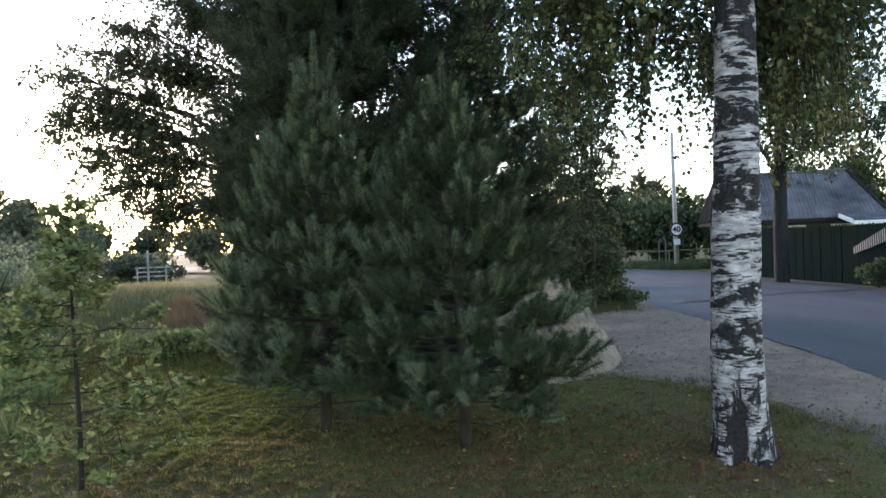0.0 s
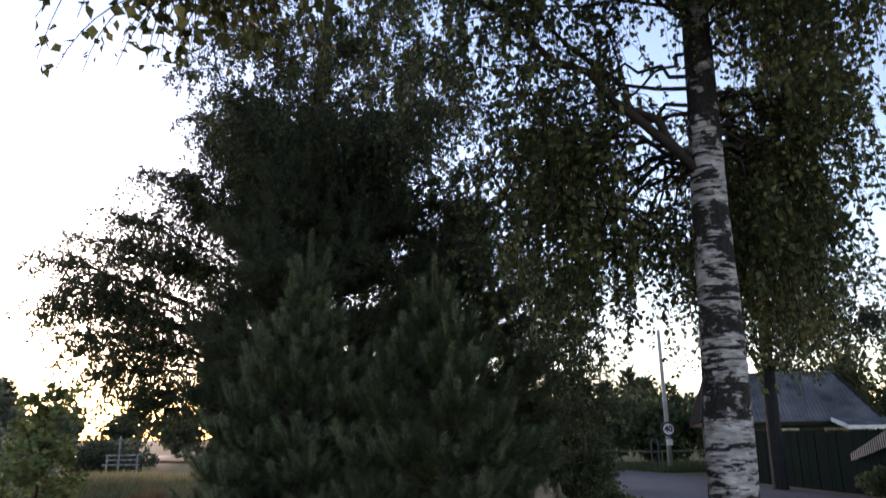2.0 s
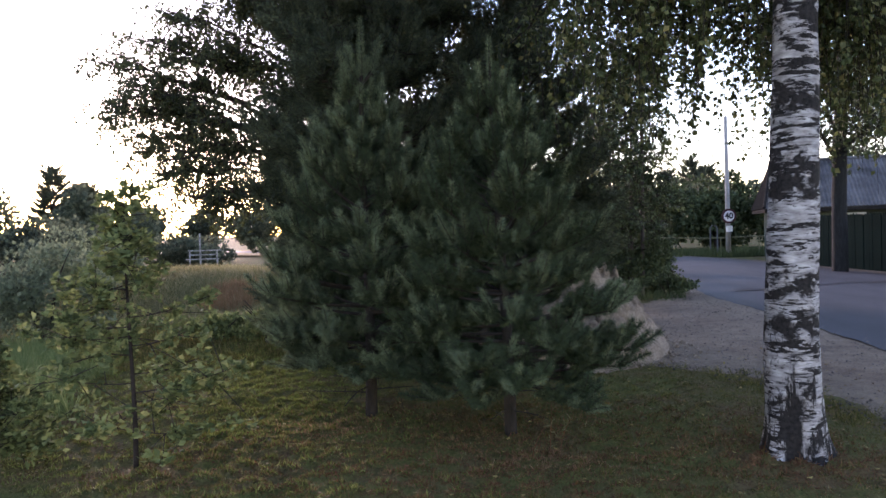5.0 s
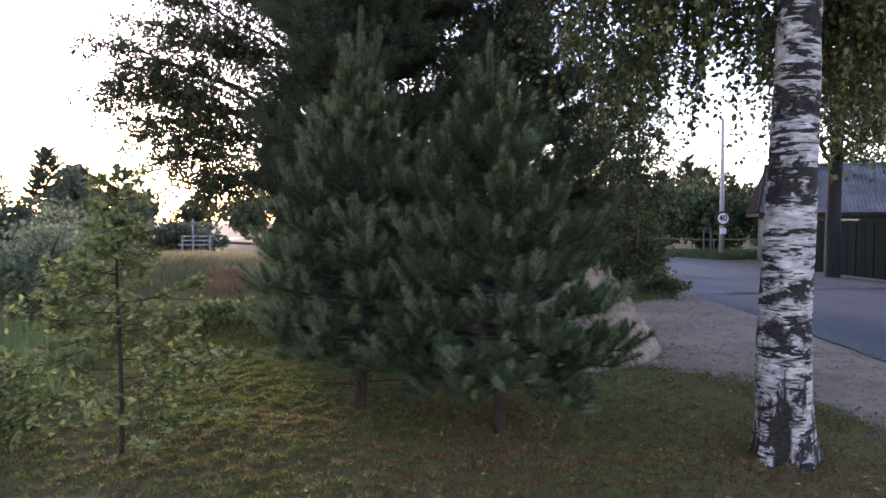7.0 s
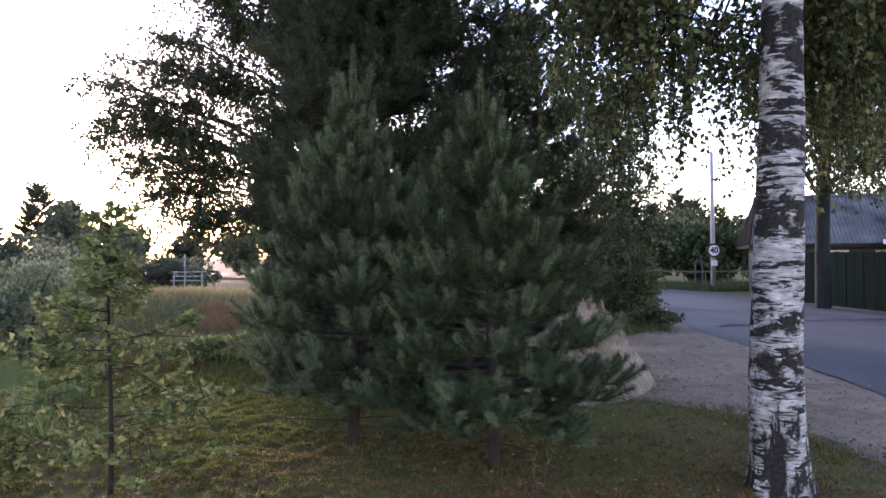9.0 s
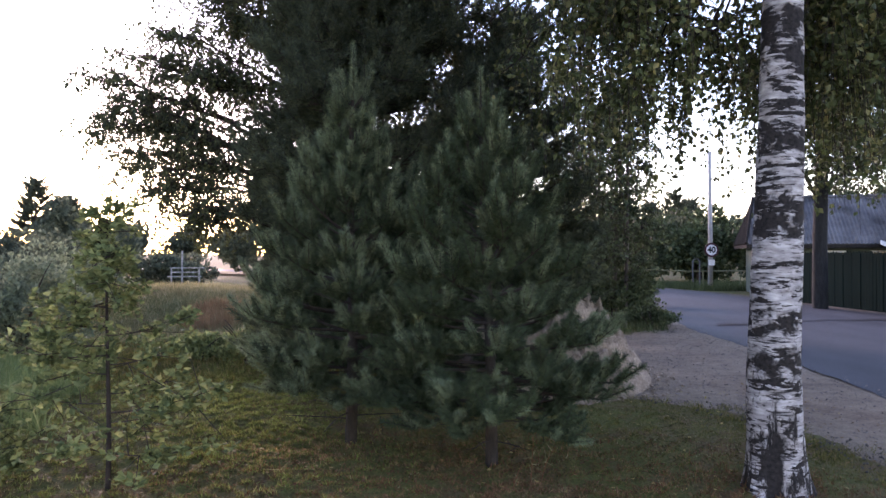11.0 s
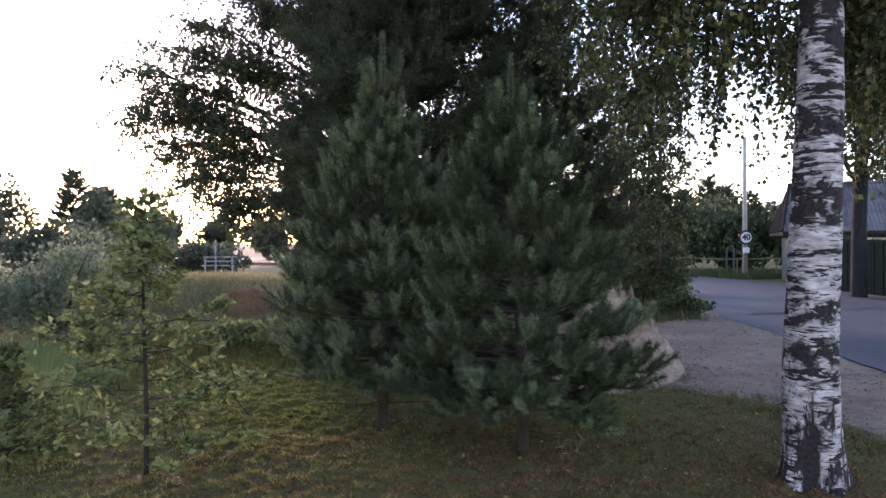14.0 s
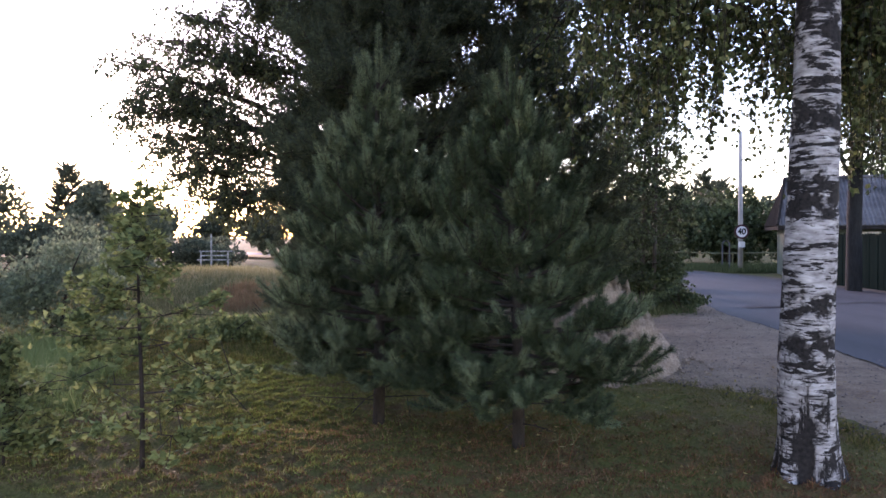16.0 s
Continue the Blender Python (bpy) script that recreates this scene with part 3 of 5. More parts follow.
def pine(name, label, base, height, reach, needle_mat, bark, whorls=10, arms=6, needles=150, needle=0.070, width=0.0060, shoot=0.20, low=0.12, seed=3, radius=0.042, side=2.5, lift=0.35, rise=1.0):
    """A pine: whorls of rising arms, each set with bottle-brush shoots. reach: (height share, arm length) pairs."""
    global rng
    rng = np.random.default_rng(seed)
    base = np.asarray(base, float)
    tree = thing(name, base, label, "tree")
    g = Geo()
    zs = np.linspace(0, height * 0.97, 26)
    stem = np.stack([base[0] + 0.02 * np.sin(zs * 1.7), base[1] + 0.02 * np.cos(zs * 1.3), base[2] - 0.03 + zs], -1)
    tube(g, stem, radius * (1 - zs / height) ** 0.8 + 0.006, 12)
    part("trunk", g, bark, tree, smooth=True)
    wood, nd = Geo(), Geo()
    shoots = []                      # start, way, length
    rh, rl = [p[0] for p in reach], [p[1] for p in reach]
    arms_list = []
    for w in range(whorls):
        h = low + (0.93 - low) * (w / (whorls - 1)) ** 0.92
        for _ in range(max(4, int((arms + (w % 2)) * (1.05 - 0.45 * h)))):
            az_ = rng.uniform(0, 2 * np.pi)
            length = np.interp(h, rh, rl) * rng.uniform(0.72, 1.1)
            arms_list.append((h + rng.uniform(-0.02, 0.02), az_, length))
    for h, az_, length in arms_list:
        p0 = base + np.array([0, 0, h * height])
        out = np.array([math.cos(az_), math.sin(az_), 0])
        up = lift * (2.6 * h ** 1.6 - 0.12)
        p2 = p0 + out * length * 0.98 + np.array([0, 0, length * (up + 0.18)])
        p1 = p0 + out * length * 0.62 + np.array([0, 0, length * (up * 0.35 - 0.06)])
        n = max(4, int(length / 0.10))
        c = curve3(p0, p1, p2, n)
        tube(wood, c, np.linspace(0.005 + 0.008 * length, 0.003, n), 5, False)
        lead = unit(c[-1] - c[-2]) + np.array([0, 0, 0.9 * h * rise])
        shoots.append((c[-2], lead, shoot * rng.uniform(1.0, 1.3) * (1 + 0.5 * h)))
        across = np.cross(out, (0, 0, 1))
        for _ in range(int(side * length / 0.13)):
            s = rng.uniform(0.30, 0.99)
            p = c[int(s * (n - 1))]
            sgn = rng.choice((-1, 1))
            way = out * rng.uniform(0.1, 0.7) + across * sgn * rng.uniform(0.1, 0.7) + np.array([0, 0, rng.uniform(0.35, 1.2) * rise + 0.4 * h])
            q = p + across * sgn * rng.uniform(0.0, 0.22) * min(1.0, length) + out * 0.04 + np.array([0, 0, rng.uniform(-0.02, 0.08)])
            tube(wood, np.stack([p, q]), np.array([0.005, 0.003]), 4, False)
            shoots.append((q, way, shoot * rng.uniform(0.6, 1.1)))
            if rng.random() < 0.5:
                w2 = way + rng.normal(scale=0.5, size=3) + np.array([0, 0, 0.25])
                shoots.append((q, w2, shoot * rng.uniform(0.5, 0.9)))
    top = base + np.array([0, 0, height * 0.88])
    shoots.append((top - np.array([0, 0, 0.1]), np.array([0.02, 0, 1.0]), height * 0.12 + 0.06))
    shoots.append((top - np.array([0, 0, shoot]), np.array([0.0, 0, 1.0]), shoot * 1.2))
    for i in range(6):
        a = i * 1.047 + 0.3
        shoots.append((top - np.array([0, 0, 0.16]), np.array([0.42 * math.cos(a), 0.42 * math.sin(a), 1.0]), shoot * rng.uniform(1.5, 2.0)))
    for p, way, length in shoots:
        way = unit(np.asarray(way, float))
        m = int(needles * length / shoot)
        s = rng.uniform(0.0, 1.0, m)
        r = rng.normal(size=(m, 3))
        r = unit(r - (r @ way)[:, None] * way)
        lean = np.interp(s, [0, 0.8, 1.0], [0.55, 0.75, 1.8])[:, None]
        d = unit(r + way * lean * rng.uniform(0.7, 1.3, (m, 1)))
        blades(nd, p + way * (s * length)[:, None], d, needle * rng.uniform(0.75, 1.15, m), np.full(m, width))
        tube(wood, np.stack([p, p + way * length]), np.array([0.004, 0.003]), 4, False)
    part("branch_mass", wood, bark, tree, kind="stuff")
    part("needles", nd, needle_mat, tree, kind="stuff")
    return tree


def clump(geo, centre, radii, n, size, way=(0, 0, 0.6), hollow=0.5, lumps=9):
    """Leaves gathered into lumps over an uneven body."""
    c, r = np.asarray(centre, float), np.asarray(radii, float)
    u = unit(rng.normal(size=(lumps, 3)))
    u[:, 2] = u[:, 2] * 0.75 + 0.1
    heads = c + u * r * rng.uniform(0.35, 0.95, (lumps, 1))
    pick = rng.integers(0, lumps, n)
    spread_ = rng.normal(size=(n, 3))
    spread_ = unit(spread_) * rng.uniform(hollow, 1.0, (n, 1)) ** 0.6
    p = heads[pick] + spread_ * r * rng.uniform(0.28, 0.5, (lumps, 1))[pick]
    keep = p[:, 2] > ground_z(p[:, 0], p[:, 1]) - 0.05
    p = p[keep]
    d = rng.normal(size=(len(p), 3)) + np.asarray(way) + spread_[keep] * 0.6
    leaves(geo, p, d, size * rng.uniform(0.6, 1.3, len(p)))


def shrub(name, label, at, radii, n, size, mat, seed=5, stems=7, category="shrub", lumps=12, group=""):
    global rng
    rng = np.random.default_rng(seed)
    x, y = at
    z = float(ground_z(x, y))
    ob = thing(name, (x, y, z), label, category, group)
    g, w = Geo(), Geo()
    clump(g, (x, y, z + radii[2] * 0.38), (radii[0] * 0.8, radii[1] * 0.8, radii[2] * 0.42), n, size, lumps=lumps)
    for i in range(stems):
        a = rng.uniform(0, 6.28)
        e = np.array([x + math.cos(a) * radii[0] * 0.6, y + math.sin(a) * radii[1] * 0.6, z + radii[2] * rng.uniform(0.5, 0.8)])
        tube(w, curve3((x + 0.1 * math.cos(a), y + 0.1 * math.sin(a), z - 0.05), (x + 0.2 * math.cos(a), y + 0.2 * math.sin(a), z + radii[2] * 0.5), e, 8), np.linspace(0.012 + 0.012 * radii[2], 0.004, 8), 5, False)
    part("stem_mass", w, TWIG, ob, kind="stuff")
    part("crown", g, mat, ob, kind="stuff")
    return ob


# birch in front, its stem white with black scars
birch("birch_tree", "tall birch with white bark, black scars and hanging leafy twigs",
      [(2.33, 4.62, -0.03), (2.31, 4.62, 0.76), (2.34, 4.62, 1.53), (2.37, 4.62, 2.4), (2.38, 4.62, 3.1), (2.42, 4.62, 4.0), (2.44, 4.62, 5.0), (2.5, 4.7, 7.0), (2.5, 4.8, 9.0)],
      [0.176, 0.166, 0.156, 0.140, 0.128, 0.110, 0.095, 0.07, 0.03],
      [(3.3, (0.9, 4.7, 4.95), 0.35), (3.35, (-0.5, 4.3, 5.15), 0.55, 0.9, 0.8), (4.6, (-1.05, 2.24, 3.54), 0.8, 0.4, 1.2, 0.86, 0.25), (4.7, (-0.93, 2.24, 3.48), 0.8, 0.4, 1.2, 0.86, 0.25), (4.8, (-0.95, 3.0, 4.3), 0.7, 0.45, 1.1, 0.7, 0.4), (4.6, (-0.97, 2.32, 3.42), 0.9, 0.3, 1.2, 0.88, 0.25), (4.7, (-0.83, 2.28, 3.6), 0.8, 0.4, 0.8, 0.84, 0.3), (4.2, (1.0, 6.0, 4.3), 0.5, 1.0, 0.5), (3.9, (1.5, 6.6, 3.9), 0.5, 1.0, 0.5),
       (3.7, (4.3, 5.4, 4.4), 0.5), (4.0, (3.7, 6.8, 4.2), 0.5), (4.4, (4.7, 6.6, 4.9), 0.5, 1.0, 2.3), (4.6, (3.9, 3.6, 5.2), 0.5, 1.0, 2.5), (4.4, (2.4, 7.4, 4.6), 0.5, 1.0, 0.25), (4.9, (0.4, 5.6, 5.4), 0.5, 1.0, 1.2),
       (5.2, (1.3, 3.6, 6.0), 0.4, 1.0, 1.8), (5.4, (-0.9, 4.4, 6.4), 0.5, 1.0, 0.9), (5.8, (3.9, 5.6, 6.8), 0.5, 1.0, 2.5), (6.0, (1.2, 6.2, 7.0), 0.5), (6.4, (2.0, 4.0, 7.6), 0.4), (5.0, (4.9, 5.0, 5.8), 0.5, 1.0, 2.6),
       (3.5, (1.4, 6.4, 3.2), 0.7, 1.0, 0.7), (3.6, (2.2, 7.2, 3.2), 0.7, 0.9, 0.25, 0.6), (3.4, (1.8, 5.5, 3.1), 0.8, 0.75, 0.22, 0.75), (3.5, (2.1, 5.9, 3.05), 0.8, 0.75, 0.22, 0.75), (3.6, (2.5, 6.3, 3.0), 0.8, 0.75, 0.12, 0.75), (3.6, (3.4, 5.6, 3.3), 0.6, 1.1, 0.65, 0.6), (3.8, (3.9, 6.2, 3.3), 0.6, 1.1, 0.65, 0.6), (3.7, (3.1, 6.0, 3.0), 0.7, 1.0, 0.5, 0.75), (4.0, (3.6, 5.2, 3.8), 0.5, 0.9, 0.65, 0.6), (3.8, (3.2, 7.3, 3.4), 0.6, 0.9, 0.8, 0.6), (3.9, (0.8, 7.0, 3.3), 0.8, 1.0, 0.8), (4.1, (0.5, 6.2, 3.5), 0.8, 1.0, 0.8), (3.6, (4.3, 6.2, 3.7), 0.6), (3.9, (4.8, 7.2, 3.9), 0.6),
       (4.7, (-0.2, 3.2, 5.3), 0.5, 0.8, 0.45), (5.0, (0.6, 4.0, 5.5), 0.5, 0.8, 1.4), (4.8, (3.3, 3.9, 5.4), 0.4), (4.5, (3.2, 4.2, 5.0), 0.3), (5.0, (2.0, 3.6, 5.6), 0.3, 0.8, 1.0), (5.2, (3.5, 5.4, 5.9), 0.3), (4.6, (1.7, 4.0, 5.2), 0.3, 0.7, 1.1), (5.3, (2.9, 4.2, 6.2), 0.3, 1.0, 1.5), (4.8, (0.1, 6.6, 5.2), 0.6, 1.0, 0.6, 0.5), (3.6, (3.0, 5.4, 2.85), 0.7, 1.0, 0.3, 0.8, 0.3), (3.4, (2.0, 5.1, 2.85), 0.6, 0.8, 0.2, 0.8, 0.25), (3.5, (1.75, 6.2, 2.85), 0.6, 0.8, 0.28, 0.8, 0.25),
       (3.5, (1.15, 5.0, 3.45), 0.5, 1.0, 0.9, 0.5, 0.4), (3.5, (0.75, 5.3, 3.75), 0.5, 0.8, 0.8, 0.5, 0.4), (3.6, (1.25, 5.6, 3.35), 0.5, 1.1, 0.5, 0.55, 0.35), (3.5, (3.4, 5.2, 3.5), 0.5, 1.1, 0.25, 0.5, 0.5), (3.7, (3.9, 5.6, 3.6), 0.5, 1.1, 0.25, 0.5, 0.5), (3.6, (2.9, 5.6, 3.4), 0.5, 1.0, 0.25, 0.5, 0.5),
       (3.6, (3.3, 5.6, 2.95), 0.7, 0.9, 0.6, 0.7, 0.3), (3.7, (3.9, 5.4, 3.0), 0.7, 0.9, 0.6, 0.7, 0.3), (3.5, (3.0, 5.0, 2.95), 0.7, 0.8, 0.5, 0.75, 0.25), (3.7, (4.1, 6.2, 2.9), 0.7, 0.9, 0.6, 0.7, 0.3)],
      BIRCH_LEAF, BIRCH, leaf=0.054, twigs=23, drop=(0.35, 1.35), spacing=0.037, flare=0.085, seed=11, sub=4)

# second birch, behind the pines
birch("birch_tree", "dark birch with a ragged drooping crown behind the pines",
      [(-1.1, 10.2, -0.05), (-1.0, 10.2, 2.0), (-1.1, 10.2, 5.0), (-0.8, 10.2, 9.0), (-0.8, 10.2, 12.0)], [0.17, 0.15, 0.12, 0.07, 0.02],
      [(2.2, (-4.75, 9.5, 3.95), 0.7, 0.4, 0.84, 0.58, 0.5), (2.3, (-4.7, 9.6, 3.2), 0.8, 0.4, 0.73, 0.58, 0.5), (2.9, (-2.5, 9.6, 3.9), 0.4, 0.4, 0.66, 0.5, 0.6), (2.6, (-2.3, 9.4, 3.4), 0.4, 0.4, 0.66, 0.5, 0.6), (2.0, (-4.4, 9.8, 3.5), 0.8, 0.4, 0.56, 0.58, 0.5), (1.8, (-3.6, 9.2, 2.5), 0.6, 0.4, 0.5, 0.58, 0.5), (2.6, (-4.0, 9.8, 4.3), 0.6, 0.4, 0.73, 0.58, 0.5), (3.2, (-3.4, 9.6, 4.5), 0.4, 0.4, 0.58, 0.58, 0.5), (1.5, (-3.0, 9.4, 1.9), 0.4, 0.4, 0.41, 0.58, 0.5), (2.4, (-4.1, 9.7, 3.7), 0.7, 0.4, 0.62, 0.58, 0.5), (2.3, (-3.7, 9.4, 3.4), 0.6, 0.4, 0.5, 0.58, 0.5), (1.9, (-3.9, 10.0, 2.7), 0.8, 0.4, 0.79, 0.58, 0.5), (2.7, (-3.2, 9.4, 3.9), 0.5, 0.4, 0.41, 0.58, 0.5), (2.1, (-2.9, 9.2, 3.0), 0.5, 0.4, 0.29, 0.58, 0.5),
       (2.0, (-4.45, 9.6, 2.9), 0.6, 0.6, 0.75, 0.58, 0.5), (1.9, (-3.9, 9.5, 2.4), 0.5, 0.6, 0.75, 0.58, 0.5), (1.7, (-3.3, 9.4, 2.05), 0.4, 0.6, 0.55, 0.58, 0.5), (2.1, (-3.1, 9.3, 2.7), 0.4, 0.6, 0.55, 0.58, 0.5), (2.2, (-4.2, 9.5, 3.3), 0.5, 0.7, 0.75, 0.58, 0.5), (2.3, (-3.6, 9.3, 3.0), 0.5, 0.7, 0.5, 0.58, 0.5), (1.6, (-4.0, 9.8, 1.95), 0.6, 0.5, 0.52, 0.58, 0.5), (3.0, (-3.6, 9.6, 4.6), 0.5, 0.4, 0.58, 0.58, 0.5), (2.9, (-3.9, 9.4, 4.1), 0.5, 0.4, 0.79, 0.58, 0.5), (2.7, (-4.3, 9.4, 4.3), 0.5, 0.4, 0.56, 0.58, 0.5), (4.0, (-3.0, 9.8, 5.1), 0.4, 0.6, 1.8), (3.6, (-2.5, 9.6, 4.7), 0.4, 0.6, 1.3, 0.4, 0.5), (3.8, (-2.9, 9.7, 4.95), 0.4, 0.7, 1.3, 0.4, 0.5), (4.6, (-2.6, 9.7, 5.7), 0.4, 0.7, 1.3, 0.4, 0.5), (5.2, (-2.4, 9.7, 6.4), 0.4, 0.7, 1.3, 0.4, 0.5), (4.4, (-1.9, 9.0, 5.9), 0.4, 0.8, 1.2, 0.4, 0.5), (4.8, (-2.8, 9.8, 6.2), 0.4, 0.6, 1.2), (5.6, (-2.9, 9.8, 7.2), 0.4, 0.6, 1.2), (6.4, (-2.8, 9.8, 8.4), 0.4, 0.6, 1.2), (7.5, (-2.2, 9.8, 10.0), 0.4, 0.9, 1.5), (8.5, (-1.4, 9.9, 11.6), 0.3, 0.9, 1.5),
       (4.5, (0.9, 9.4, 6.0), 0.5, 0.9, 1.5), (5.5, (1.4, 9.6, 7.4), 0.5, 0.9, 1.5), (5.0, (-0.8, 8.6, 6.6), 0.5, 0.9, 1.5), (6.6, (0.7, 9.2, 8.4), 0.5, 0.9, 1.5), (7.5, (0.9, 9.8, 9.8), 0.4, 0.9, 1.5), (7.0, (-1.3, 8.9, 8.6), 0.4, 0.9, 1.5), (8.6, (0.0, 9.6, 11.2), 0.3, 0.9, 1.5), (3.6, (0.6, 9.6, 5.0), 0.5, 0.9, 1.5),
       (5.2, (-1.8, 9.2, 6.2), 0.4, 0.9, 1.5), (6.0, (-1.9, 9.3, 7.6), 0.4, 0.9, 1.5), (4.2, (-1.6, 9.0, 5.4), 0.4, 0.9, 1.5), (4.4, (0.3, 8.8, 5.6), 0.4, 0.9, 1.5), (3.2, (1.8, 9.6, 4.3), 0.6), (2.8, (2.3, 9.8, 3.7), 0.7), (2.6, (1.6, 9.3, 3.5), 0.7), (3.6, (1.3, 9.2, 4.8), 0.5), (3.4, (-0.6, 8.9, 4.7), 0.4), (3.9, (0.2, 8.9, 5.1), 0.4, 0.9, 1.5), (3.8, (-1.7, 9.2, 5.0), 0.4, 0.9, 1.5), (4.6, (-2.2, 9.3, 5.8), 0.4, 0.9, 1.5), (5.4, (-0.3, 9.0, 6.4), 0.4, 0.9, 1.5), (5.0, (0.4, 9.0, 6.0), 0.4, 0.9, 1.5), (6.2, (-0.4, 9.2, 7.6), 0.4, 0.9, 1.5), (4.8, (-0.8, 7.7, 5.4), 0.4, 1, 0.9, 0.7, 0.6), (4.6, (0.1, 7.8, 5.1), 0.4, 1, 0.9, 0.7, 0.6), (4.5, (-1.6, 7.9, 5.2), 0.4, 1, 0.9, 0.7, 0.6), (5.2, (0.8, 8.2, 5.6), 0.4, 1, 0.9, 0.6, 0.7), (3.2, (-0.6, 8.9, 4.1), 0.3, 0.8, 1.2, 0.4, 0.6), (3.3, (-0.1, 8.9, 4.2), 0.3, 0.8, 1.2, 0.4, 0.6), (3.6, (-0.3, 9.2, 4.5), 0.3, 0.8, 1.2, 0.4, 0.6), (3.1, (0.3, 9.0, 4.35), 0.3, 0.6, 1.5, 0.4, 0.4), (4.7, (0.99, 9.0, 5.69), 0.4, 0.8, 0.8, 0.5, 0.5), (4.1, (1.45, 9.0, 5.11), 0.4, 0.8, 0.8, 0.5, 0.5)],
      FAR_BIRCH_LEAF, BARK, leaf=0.052, twigs=28, drop=(0.25, 0.9), spacing=0.034, seed=21, sub=6, detail=14)

# the two young pines on the lawn
def brush(geo, a, b, per_metre, needle, width, blunt=1.0):
    """Needles standing out all round a shoot from a to b, with a rounded tuft at its end."""
    a, b = np.asarray(a, float), np.asarray(b, float)
    length = np.linalg.norm(b - a)
    way = (b - a) / (length + 1e-9)
    m = max(8, int(per_metre * length))
    s_ = rng.uniform(0, 1, m)
    r_ = rng.normal(size=(m, 3))
    r_ = unit(r_ - (r_ @ way)[:, None] * way)
    lean = (0.55 + rng.normal(size=m) * 0.2 + blunt * 2.2 * np.clip((s_ - 0.80) / 0.2, 0, 1) ** 2 * rng.random(m))[:, None]
    d_ = unit(r_ + way * lean)
    blades(geo, a + way * (s_ * length)[:, None], d_, needle * rng.uniform(0.8, 1.1, m), np.full(m, width))


